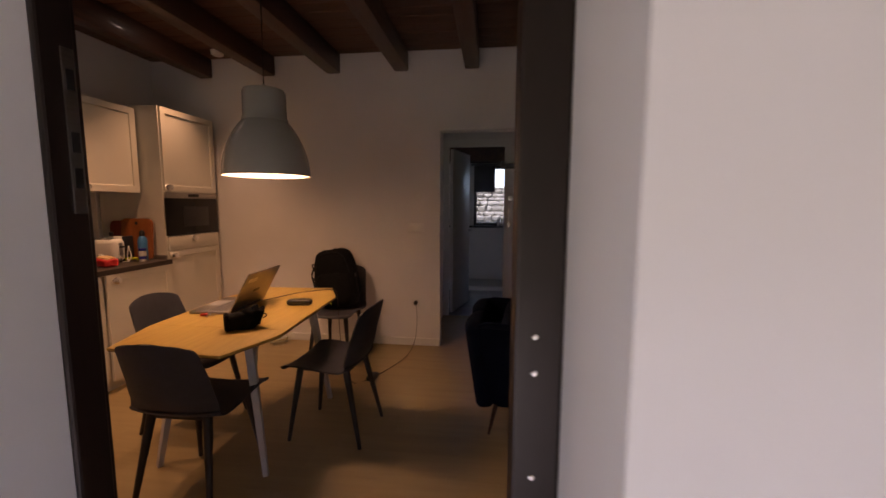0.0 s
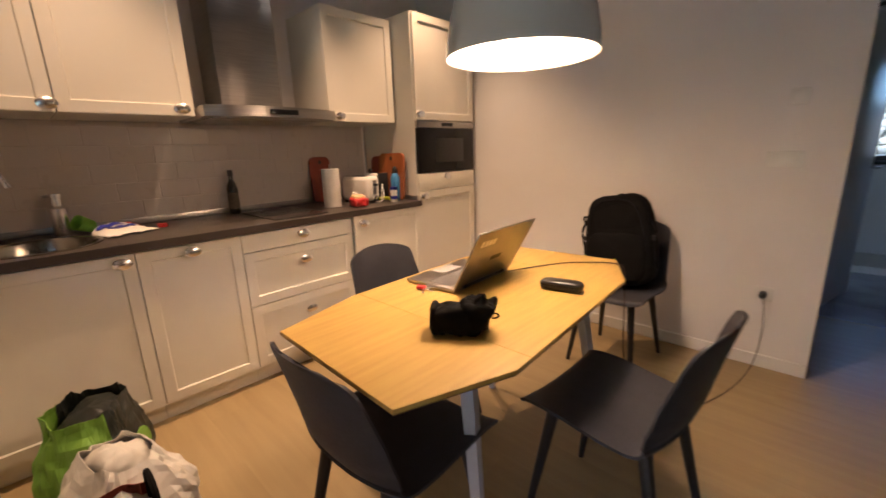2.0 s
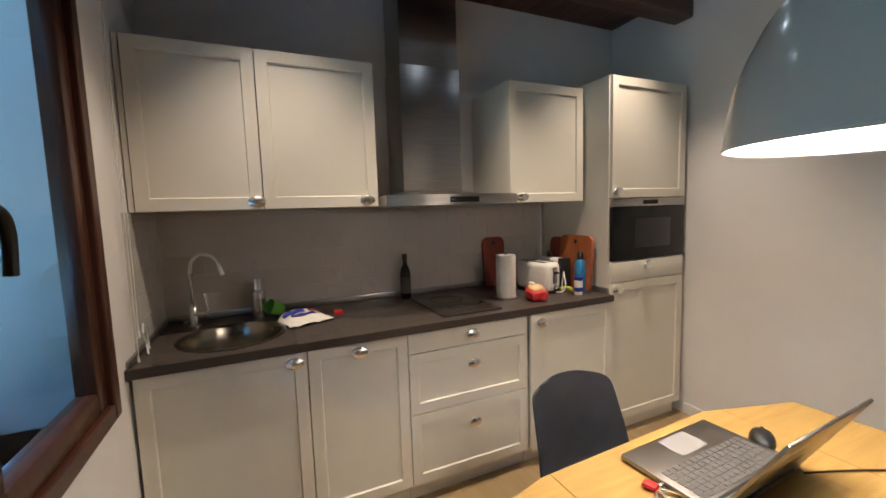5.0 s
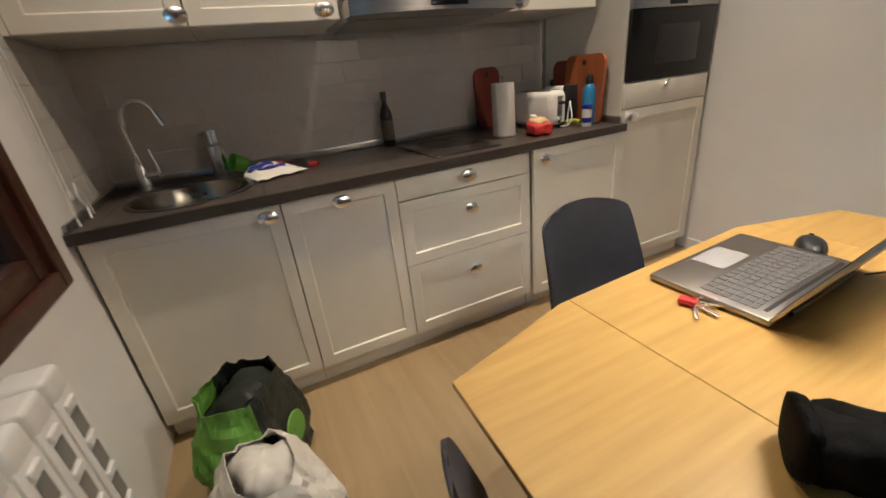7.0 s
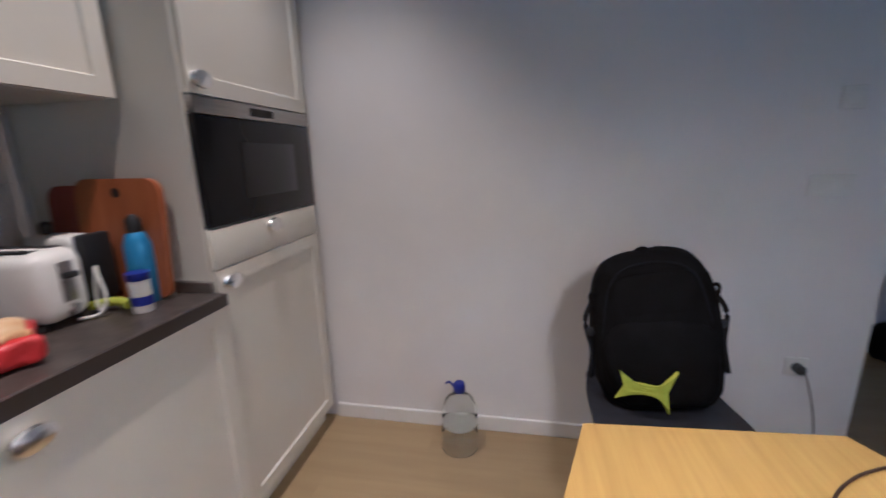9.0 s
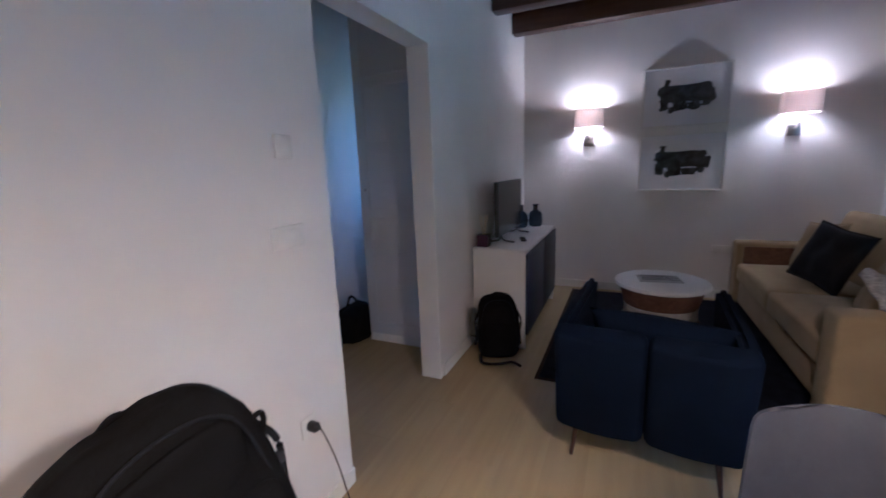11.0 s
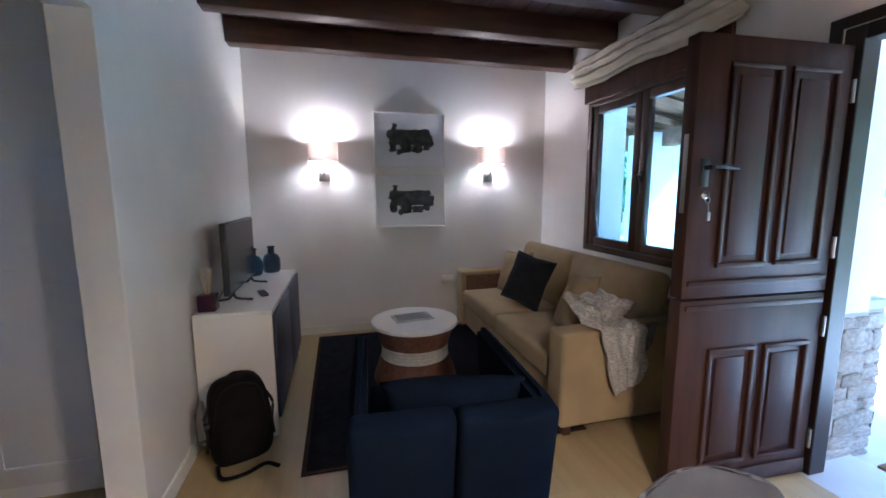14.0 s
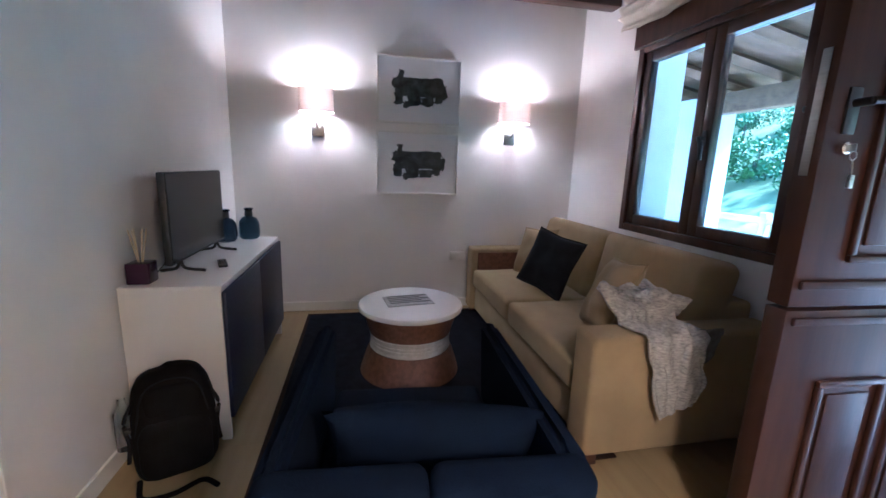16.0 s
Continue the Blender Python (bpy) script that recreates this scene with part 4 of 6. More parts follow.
board("cutting_board", "orange-brown wooden cutting board leaning on the tall cabinet", pose(-2.475, 2.648, TOP + 0.001, 0, 4, 90), 0.285, 0.345, CUTBOARD)
board("cutting_board", "darker brown cutting board behind the orange one", pose(-2.61, 2.670, TOP + 0.001, 0, 3, 90), 0.26, 0.325, REDBOARD)
board("cutting_board", "dark red-brown board leaning on the tiles", pose(-2.855, 2.29, TOP + 0.001, 0, -4, 0), 0.17, 0.335, REDBOARD)
bread = thing("bread_packet", "red plastic packet with bread rolls", "packet", pose(-2.375, 2.275, TOP, 0, 0, 60))
part("bag", Bl(0.058, 0.088, 0.032, 0.6, 0.5, 36, 0.25, 24, pose(0, 0, 0.032), None), RED, bread)
part("bread", Bl(0.046, 0.070, 0.018, 0.7, 0.6, 32, 0.25, 30, pose(0.0, 0, 0.058)), BREAD, bread)
part("twist", Bl(0.020, 0.012, 0.010, 0.9, 0.8, 20, 0.5, 60, pose(-0.02, 0.045, 0.082)), WHITEBAG, bread)
bottle("water_bottle", "blue aluminium drinking bottle with a black cap", "bottle", pose(-2.395, 2.625, TOP), [(0, 0), (0.032, 0), (0.034, 0.005), (0.034, 0.165), (0.024, 0.195), (0.015, 0.205), (0, 0.205)], BLUEMETAL,
       [(0.018, 0.20), (0.019, 0.205), (0.019, 0.235), (0.008, 0.25), (0, 0.25)], BLACKPLASTIC)
bottle("spice_tub", "small white tub with a dark blue lid and print", "tub", pose(-2.335, 2.555, TOP), [(0, 0), (0.024, 0), (0.025, 0.003), (0.025, 0.09), (0, 0.09)], WHITEPLASTIC,
       [(0.026, 0.088), (0.027, 0.09), (0.027, 0.108), (0, 0.11)], BLUEPLASTIC, [(0.0255, 0.02), (0.0255, 0.045)], BLUEPLASTIC)
yb = thing("banana", "yellow banana lying behind the toaster", "banana", pose(-2.425, 2.548, TOP + 0.018, 0, 0, 0) @ Matrix.Scale(0.75, 4))
part("fruit", Tb(smooth_path([(-0.06, -0.03, 0), (-0.02, 0.0, 0.006), (0.03, 0.01, 0.006), (0.07, 0.0, 0)]), 0.016, 10), LIME, yb)
cord = thing("curtain_tie", "thin white looped cord on the tiles by the sink", "cord", pose(0, 0, 0))
part("cord", Tb(smooth_path([(-2.45, 0.388, 0.915), (-2.43, 0.386, 0.99), (-2.40, 0.386, 1.03), (-2.38, 0.388, 0.99), (-2.40, 0.392, 0.95), (-2.37, 0.40, 0.915)]), 0.004), WHITEPLASTIC, cord)

for dx, knot in ((0.0, 1.02), (0.035, 0.93)):
    bc = thing("blind_cord", "thin white blind cord hanging in the corner above the sink", "cord", pose(-2.33 + dx, SY + 0.022, 0), "blind cords")
    part("cord", Tb(smooth_path([(0, 0, 2.56), (0.006, 0, 1.9), (-0.004, 0.006, 1.4), (0.0, 0.004, knot)]), 0.0022, 6), WHITEPLASTIC, bc)
    part("tassel", L([(0, 0), (0.006, 0.004), (0.004, 0.03), (0, 0.034)], 12, pose(0, 0.004, knot - 0.03)), WHITEPLASTIC, bc)

# radiator under the window
rad = thing("radiator", "white sectional aluminium radiator under the window", "radiator", pose(0, 0, 0))
for k in range(5):
    x = -1.62 + 0.085 * k
    bm = bmesh.new()
    box(bm, x + 0.002, x + 0.083, 0.395, 0.480, 0.735, 0.80, 0.012, 3)
    box(bm, x + 0.003, x + 0.082, 0.462, 0.480, 0.18, 0.75, 0.005, 2)
    box(bm, x + 0.003, x + 0.082, 0.395, 0.470, 0.16, 0.22, 0.012, 2)
    box(bm, x + 0.034, x + 0.050, 0.40, 0.462, 0.20, 0.75)
    for q in range(6):
        box(bm, x + 0.022, x + 0.063, 0.470, 0.487, 0.235 + q * 0.095, 0.255 + q * 0.095, 0.003, 1)
    part("section", bm, WHITELAC, rad)
    # thin plates on the front, their grey painting the shade between the bars
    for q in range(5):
        part("fin_slot", B(x + 0.025, x + 0.060, 0.480, 0.4815, 0.262 + q * 0.095, 0.322 + q * 0.095), SLOTSHADE, rad)
part("end_cap", B(-1.196, -1.188, 0.402, 0.474, 0.742, 0.79, 0.004), CHROME, rad, "silver end cap")
part("valve", L([(0, 0), (0.018, 0), (0.020, 0.02), (0.022, 0.028), (0.020, 0.07), (0.012, 0.076), (0, 0.076)], 18, pose(-1.188, 0.438, 0.766, 0, 90, 0)), CHROME, rad, "silver valve")
part("pipe", Tb(smooth_path([(-1.13, 0.438, 0.76), (-1.125, 0.438, 0.70), (-1.125, 0.42, 0.3), (-1.125, 0.42, 0.0)]), 0.009, 10), WHITELAC, rad)
for x in (-1.56, -1.30):
    part("bracket", B(x, x + 0.03, 0.36, 0.40, 0.70, 0.735), WHITELAC, rad)
    part("foot", B(x, x + 0.03, 0.40, 0.46, 0.0, 0.165), WHITELAC, rad)

# shopping bags on the floor
gb = thing("green_shopping_bag", "bright green and black carrier bag standing on the floor", "bag", pose(-1.93, 0.70, 0, 0, 0, -203))
part("green_side", plastic_bag(0.30, 0.27, 0.40, 3.0, 0.22, 0.60, 0.25), GREENBAG, gb, "", False)
part("black_side", plastic_bag(0.30, 0.27, 0.40, 3.0, 0.60, 1.22, 0.25), DARKBAG, gb, "", False)
part("content", Bl(0.125, 0.115, 0.18, 0.6, 0.6, 40, 0.22, 9, pose(0, 0, 0.20), None), DARKBAG, gb)
part("round_mark", L([(0, 0.002), (0.052, 0.001), (0.056, -0.004)], 28, pose(-0.02, -0.153, 0.20, 0, 84, 263)), GREENBAG, gb, "round green print")
wb = thing("white_plastic_bag", "crumpled white plastic bag full of groceries", "bag", pose(-1.62, 0.74, 0, 0, 0, 15))
part("bag", plastic_bag(0.38, 0.29, 0.34, 8.0, 0.0, 1.0, 0.55, 36, 14), WHITEBAG, wb, "", False)
part("knot", Bl(0.11, 0.08, 0.10, 0.8, 0.8, 28, 0.35, 14, pose(0.0, 0.0, 0.25)), WHITEBAG, wb)
rb = thing("dark_shopping_bag", "dark red patterned shopper beside the white bag", "bag", pose(-1.36, 0.68, 0, 0, 0, 0))
part("bag", plastic_bag(0.24, 0.22, 0.30, 5.0), REDBOARD, rb, "", False)
part("content", Bl(0.09, 0.08, 0.12, 0.6, 0.6, 32, 0.2, 9, pose(0, 0, 0.14), None), BLACKNYLON, rb)
part("strap", Tb(smooth_path([(-0.07, 0.10, 0.26), (-0.05, 0.10, 0.36), (0.05, 0.10, 0.36), (0.07, 0.10, 0.26)]), 0.009), BLACKNYLON, rb)
jug = thing("water_jug", "large clear plastic water bottle with a blue cap on the floor", "bottle", pose(-1.59, 3.27, 0))
part("body", L([(0.070, 0.0), (0.075, 0.001), (0.082, 0.006), (0.082, 0.06), (0.079, 0.068), (0.082, 0.076), (0.082, 0.12), (0.079, 0.128), (0.082, 0.136), (0.080, 0.19), (0.06, 0.245), (0.026, 0.275), (0.022, 0.295)], 32), CLEAR, jug)
part("cap", L([(0.026, 0.285), (0.027, 0.29), (0.026, 0.318), (0.020, 0.326), (0, 0.326)], 20), BLUEPLASTIC, jug)
part("handle", Tb(smooth_path([(-0.02, 0, 0.30), (-0.045, 0, 0.325), (-0.06, 0.0, 0.315)]), 0.005), BLUEPLASTIC, jug)

# ---- dining table and chairs ----
table = thing("dining_table", "boat-shaped bamboo dining table on pale grey legs", "table", pose(0, 0, 0))
OUT = [(-1.192, 1.140), (-0.635, 1.118), (-0.528, 1.413), (-0.575, 2.238), (-0.712, 2.512), (-1.210, 2.478), (-1.310, 2.145), (-1.282, 1.460)]


def slice_table(y0, y1):
    poly = OUT
    for sign, lim in ((1, y0), (-1, y1)):
        res = []
        for k in range(len(poly)):
            a, b = poly[k], poly[(k + 1) % len(poly)]
            ia, ib = sign * (a[1] - lim) >= 0, sign * (b[1] - lim) >= 0
            if ia:
                res.append(a)
            if ia != ib:
                t = (lim - a[1]) / (b[1] - a[1])
                res.append((a[0] + t * (b[0] - a[0]), lim))
        poly = res
    return poly


for y0, y1 in ((1.0, 1.4860), (1.4870, 2.2090), (2.2100, 2.7)):
    bm = prism(bmesh.new(), slice_table(y0, y1), 0.733, 0.745)
    bmesh.ops.bevel(bm, geom=[e for e in bm.edges if abs(e.verts[0].co.z - e.verts[1].co.z) < 1e-5 and e.verts[0].co.z > 0.74], offset=0.0012, segments=1, affect="EDGES")
    part("tabletop", bm, BAMBOO, table, smooth=False)
part("edge_band", prism(bmesh.new(), [((x + 0.92) * 0.994 - 0.92, (y - 1.83) * 0.997 + 1.83) for x, y in OUT], 0.7285, 0.7325), BEAM, table, "dark underside edge", False)
bm = bmesh.new()
for a, b in (((-1.13, 1.42), (-0.70, 1.42)), ((-1.13, 2.20), (-0.72, 2.20)), ((-1.13, 1.42), (-1.13, 2.20)), ((-0.70, 1.42), (-0.72, 2.20))):
    tube(bm, [(a[0], a[1], 0.711), (b[0], b[1], 0.711)], 0.018, 4)
part("underframe", bm, TABLELEG, table)
for fx, fy, tx, ty in ((-0.635, 1.41, -0.73, 1.46), (-1.235, 1.41, -1.10, 1.46), (-1.23, 2.25, -1.12, 2.18), (-0.64, 2.25, -0.74, 2.18)):
    part("leg", Tb([(tx, ty, 0.728), (fx, fy, 0.0)], 0.030, 4, 0.017), TABLELEG, table)


def chair(m, label):
    c = thing("dining_chair", label, "chair", m, "chairs round the table")
    prof = smooth_path([(0.235, 0.425), (0.215, 0.448), (0.10, 0.452), (-0.06, 0.440), (-0.165, 0.455), (-0.215, 0.520), (-0.245, 0.640), (-0.275, 0.760), (-0.292, 0.815)], 5)
    prof = [(p.x, p.y) for p in [Vector((a[0], a[1], 0)) for a in prof]]
    N = len(prof) - 1

    def width(s):
        if s < 0.5:
            return 0.215 + 0.015 * math.sin(math.pi * s / 0.5)
        return 0.215 - 0.045 * ((s - 0.5) / 0.5) ** 1.5

    def fn_for(s0, s1):
        def fn(u, v):
            s = s0 + (s1 - s0) * u
            f = s * N
            i = min(int(f), N - 1)
            y = prof[i][0] + (prof[i + 1][0] - prof[i][0]) * (f - i)
            z = prof[i][1] + (prof[i + 1][1] - prof[i][1]) * (f - i)
            w = width(s)
            q = 2 * v - 1
            if s > 0.87:
                w *= 1 - 0.40 * (1 - math.sqrt(max(0.0, 1 - ((s - 0.87) / 0.13) ** 2)))
            if s < 0.08:
                w *= math.sqrt(max(0.0, 1 - ((0.08 - s) / 0.08) ** 2.2 * 0.35))
            curl = abs(q) ** 2.4
            lift = 0.035 * curl * (1 - s) * math.sin(math.pi * min(1, s * 1.6 + 0.1)) if s < 0.55 else 0
            fwd = 0.055 * curl * max(0, min(1, (s - 0.42) / 0.2)) * (1 - 0.5 * max(0, (s - 0.7) / 0.3))
            top_drop = -0.012 * abs(q) ** 3 * max(0, (s - 0.85) / 0.15)
            return (q * w, y + fwd, z + lift + top_drop)
        return fn
    part("seat", sheet(20, 18, fn_for(0.0, 0.56), 0.009), CHAIR, c)
    part("backrest", sheet(60, 20, lambda u, v: fn_for(0.56, 1.0)(1 - (1 - u) ** 1.6, v), 0.009), CHAIR, c)
    for sx in (-1, 1):
        part("leg", Tb([(sx * 0.135, 0.15, 0.445), (sx * 0.185, 0.215, 0.0)], 0.021, 10, 0.011), CHAIRLEG, c)
        part("leg", Tb([(sx * 0.135, -0.13, 0.445), (sx * 0.185, -0.225, 0.0)], 0.021, 10, 0.011), CHAIRLEG, c)
    part("seat_frame", B(-0.14, 0.14, -0.14, 0.16, 0.415, 0.437, 0.006), CHAIRLEG, c)
    return c


ch = chair(pose(-0.895, 1.31, 0, 0, 0, 1), "anthracite moulded dining chair at the end of the table")
ch2 = copy_thing(ch, pose(-0.445, 1.885, 0, 0, 0, 86))
ch2["label"] = "anthracite moulded dining chair pulled out beside the table"
ch3 = copy_thing(ch, pose(-1.36, 1.85, 0, 0, 0, -90))
ch3["label"] = "anthracite moulded dining chair between table and kitchen"
ch4 = copy_thing(ch, pose(-0.87, 3.00, 0, 0, 0, 178))
ch4["label"] = "anthracite moulded dining chair by the wall carrying a black backpack"


def backpack(m, label, w, d, h, front_mat):
    b = thing("backpack", label, "backpack", m)
    bm = Bl(w / 2, d / 2, h / 2, 0.5, 0.45, 44, 0.05, 9, pose(0, 0, h / 2))
    for v in bm.verts:
        q = v.co.z / h
        v.co.x *= 1.0 - 0.16 * max(0, q - 0.45) ** 1.5 / 0.41
        v.co.y *= 1.08 - 0.28 * q
    part("body", bm, BLACKNYLON, b)
    part("front_pocket", Bl(w * 0.42, d * 0.22, h * 0.27, 0.5, 0.5, 28, 0.06, 11, pose(0, d * 0.36, h * 0.32)), front_mat, b)
    part("top_pocket", Bl(w * 0.34, d * 0.16, h * 0.15, 0.5, 0.5, 24, 0.06, 12, pose(0, d * 0.30, h * 0.74)), BLACKNYLON, b)
    for s in (-1, 1):
        part("side_strap", Tb(smooth_path([(s * w * 0.44, d * 0.2, h * 0.75), (s * w * 0.53, d * 0.22, h * 0.6), (s * w * 0.50, d * 0.2, h * 0.4), (s * w * 0.53, d * 0.1, h * 0.2)]), 0.008), GREYNYLON, b)
        part("buckle", B(s * w * 0.50 - 0.012, s * w * 0.50 + 0.012, d * 0.18, d * 0.28, h * 0.5, h * 0.55, 0.004), BLACKPLASTIC, b)
    part("zip", Tb(smooth_path([(-w * 0.42, d * 0.36, h * 0.48), (-w * 0.3, d * 0.44, h * 0.86), (0, d * 0.42, h * 0.95), (w * 0.3, d * 0.44, h * 0.86), (w * 0.42, d * 0.36, h * 0.48)]), 0.004), GREYNYLON, b)
    part("carry_loop", Tb(smooth_path([(-0.04, -d * 0.15, h * 0.97), (0, -d * 0.15, h * 1.012), (0.04, -d * 0.15, h * 0.97)]), 0.007), BLACKNYLON, b)
    return b


bp = backpack(pose(-0.865, 3.035, 0.456, 7, 8, 178), "large black backpack leaning on the dining chair by the wall", 0.40, 0.19, 0.525, BLACKNYLON)
for s in (-1, 1):
    part("strap_loop", Tb(smooth_path([(s * 0.165, 0.05, 0.40), (s * 0.186, 0.06, 0.408), (s * 0.190, 0.06, 0.39), (s * 0.180, 0.055, 0.365), (s * 0.166, 0.05, 0.355)]), 0.006), BLACKNYLON, bp)
bp2 = backpack(pose(1.42, 3.155, 0, 5, 0, 112), "black backpack standing on the floor against the white sideboard", 0.31, 0.21, 0.46, BLACKNYLON)
part("waist_strap", Tb(smooth_path([(0.13, 0.09, 0.04), (0.12, 0.17, 0.012), (0.02, 0.20, 0.012), (-0.08, 0.17, 0.012), (-0.13, 0.24, 0.012)]), 0.010), BLACKNYLON, bp2)
part("side_bottle", L([(0, 0.10), (0.03, 0.10), (0.032, 0.25), (0.014, 0.29), (0.014, 0.31), (0, 0.31)], 18, pose(0.17, 0, 0.05)), CLEAR, bp2, "clear water bottle in the side pocket")
ly = thing("lime_strap_pad", "lime yellow padded strap hanging over the seat front", "strap", pose(-0.955, 2.895, 0.585, 84, 8, 4))


def bow(u, v):
    q = 2 * u - 1
    hw = 0.014 + (0.042 + 0.012 * q) * abs(q) ** 2.2
    return (q * (0.085 - 0.018 * (1 - abs(2 * v - 1)) * abs(q)), (v - 0.5) * 2 * hw, 0.012 * math.cos(q * 1.4) + 0.004 * noise.noise(Vector((u * 6, v * 6, 1))))


part("pad", sheet(20, 8, bow, 0.010), LIME, ly)

# things on the table
TT = 0.746
lap = thing("laptop", "open grey aluminium laptop with its lid tilted back", "laptop", pose(-1.125, 1.886, TT, 0, 0, -87.5))
# local x runs along the hinge line, the keyboard lies on the -y side
base = part("base", B(-0.187, 0.187, -0.125, 0.125, 0.002, 0.018, 0.005, 2), ALU, lap)
part("touchpad", B(-0.062, 0.052, -0.112, -0.036, 0.018, 0.0186, 0.0002, 1), PADGREY, base, "pale grey touchpad")
for r in range(6):
    for q in range(15):
        x, y = -0.165 + q * 0.0222, -0.020 + r * 0.0195
        part("key", B(x, x + 0.0196, y, y + (0.0170 if r < 5 else 0.011), 0.018, 0.0192), KEYCAP, base, smooth=False)
part("hinge_grille", B(-0.16, 0.16, 0.098, 0.106, 0.018, 0.0188), BLACKPLASTIC, base)
lid = part("lid", B(-0.187, 0.187, -0.004, 0.004, 0, 0.256, 0.003, 2), ALU, lap)
lid.matrix_basis = pose(0, 0.122, 0.014, -29, 0, 0)
part("screen", B(-0.178, 0.178, -0.0052, -0.0042, 0.016, 0.246), SCREEN, lid)
part("badge", B(-0.035, 0.035, 0.0042, 0.0046, 0.105, 0.125), BLACKPLASTIC, lid)
part("hinge", Tb([(-0.13, 0.128, 0.015), (0.13, 0.128, 0.015)], 0.007), BLACKPLASTIC, lap)
for q in range(4):
    part("sticker", B(0.06 + q * 0.024, 0.076 + q * 0.024, 0.0042, 0.0045, 0.19, 0.215), WHITEPLASTIC, lid)
keyring = thing("key_bunch", "bunch of keyring with a red fob beside the laptop", "keyring", pose(-1.125, 1.668, TT, 0, 0, 20))
part("fob", B(-0.02, 0.015, -0.012, 0.012, 0.002, 0.016, 0.005), RED, keyring)
for a in (10, 55, 100, 150):
    part("key", B(0.01, 0.055, -0.004, 0.004, 0.001, 0.005, 0.001, m=Matrix.Translation((0.01, 0, a * 0.00006)) @ Matrix.Rotation(radians(a - 80), 4, "Z")), CHROME, keyring)
part("ring", Tb([(0.02 + 0.013 * math.cos(a), 0.013 * math.sin(a), 0.008) for a in [i * 0.55 for i in range(13)]], 0.0015, 6), CHROME, keyring)
mouse = thing("computer_mouse", "black computer mouse beside the laptop", "mouse", pose(-1.118, 2.115, TT, 0, 0, 30))
part("shell", Bl(0.032, 0.052, 0.030, 0.9, 0.8, 24, 0, 1, pose(0, 0, 0.004), 0.0), BLACKPLASTIC, mouse)
part("wheel", L([(0, -0.004), (0.008, -0.004), (0.008, 0.004), (0, 0.004)], 14, pose(0, 0.03, 0.026, 0, 90, 0)), GREYNYLON, mouse)
case = thing("glasses_case", "dark oval glasses case on the table", "case", pose(-0.715, 1.99, TT, 0, 0, 12))
part("lower_shell", Bl(0.077, 0.030, 0.019, 0.42, 0.5, 36, 0, 1, pose(0, 0, 0.0185), None), BLACKPLASTIC, case)
part("seam", Bl(0.0774, 0.0304, 0.0025, 0.42, 0.5, 36, 0, 1, pose(0, 0, 0.020)), GREYNYLON, case)
cap2 = thing("knitted_garment", "crumpled black fabric cap or glove lying on the table", "cap", pose(-0.765, 1.49, TT, 0, 0, 38) @ Matrix.Scale(0.88, 4))
part("body", Bl(0.078, 0.052, 0.048, 0.6, 0.55, 48, 0.20, 26, pose(-0.022, 0, 0.048), None), BLACKNYLON, cap2)
part("cuff", Bl(0.056, 0.052, 0.064, 0.75, 0.8, 48, 0.42, 30, pose(0.045, 0.0, 0.062, 0, 25, 0)), BLACKNYLON, cap2)
part("draw_cord", Tb(smooth_path([(0.085, -0.03, 0.075), (0.11, -0.04, 0.08), (0.115, -0.02, 0.06), (0.098, -0.01, 0.05)]), 0.003), BLACKNYLON, cap2)
part("hem", Bl(0.014, 0.054, 0.050, 0.6, 0.6, 32, 0.16, 24, pose(-0.092, 0.0, 0.050)), BLACKNYLON, cap2)
cab = thing("charger_cable", "brown cable running from the table to the wall socket", "cable", pose(0, 0, 0))
part("cord", Tb(smooth_path([(-0.99, 2.05, TT + 0.006), (-0.93, 2.20, TT + 0.004), (-0.86, 2.32, TT + 0.004), (-0.78, 2.39, TT + 0.004), (-0.69, 2.43, TT + 0.004), (-0.655, 2.445, TT - 0.02), (-0.645, 2.455, 0.60), (-0.63, 2.46, 0.30), (-0.56, 2.48, 0.02), (-0.44, 2.60, 0.008), (-0.33, 2.85, 0.008), (-0.26, 3.10, 0.010), (-0.215, 3.24, 0.10), (-0.205, 3.31, 0.28), (-0.222, 3.35, 0.41), (-0.232, 3.37, 0.432)], 8), 0.0027), CABLE, cab)
part("adapter", B(-0.47, -0.40, 2.54, 2.66, 0.001, 0.035, 0.008), BLACKPLASTIC, cab, "black power brick")
part("plug", L([(0, 0), (0.02, 0), (0.02, 0.03), (0.008, 0.045), (0, 0.045)], 16, pose(-0.232, 3.40, 0.432, 90, 0, 0)), BLACKPLASTIC, cab)

# pendant lamp
pen = thing("pendant_lamp", "large pale grey metal dome pendant lamp, lit", "lamp", pose(-0.835, 1.888, 0))
PR = [(0.243, 1.545), (0.243, 1.552), (0.240, 1.60), (0.230, 1.66), (0.210, 1.72), (0.182, 1.78), (0.148, 1.832), (0.126, 1.858), (0.126, 1.872), (0.120, 1.880), (0.118, 2.02), (0.108, 2.035), (0.030, 2.045), (0.012, 2.065), (0, 2.065)]
PI = [(0.241, 1.546), (0.237, 1.60), (0.227, 1.66), (0.207, 1.718), (0.179, 1.777), (0.145, 1.828), (0.0, 1.85)]
part("shade", L(PR, 64), LAMPSHADE, pen)
part("shade_lining", L(PI, 64), LAMPIN, pen)
part("rim", L([(0.240, 1.545), (0.2455, 1.543), (0.2455, 1.551), (0.240, 1.552)], 64), LAMPSHADE, pen)
part("bulb", Bl(0.045, 0.045, 0.055, 1, 1, 24, 0, 1, pose(0, 0, 1.700)), BULB, pen)
part("cord", Tb([(0, 0, 2.06), (0.004, 0.0, 2.4), (0, 0, 2.78)], 0.004, 8), BLACKPLASTIC, pen)
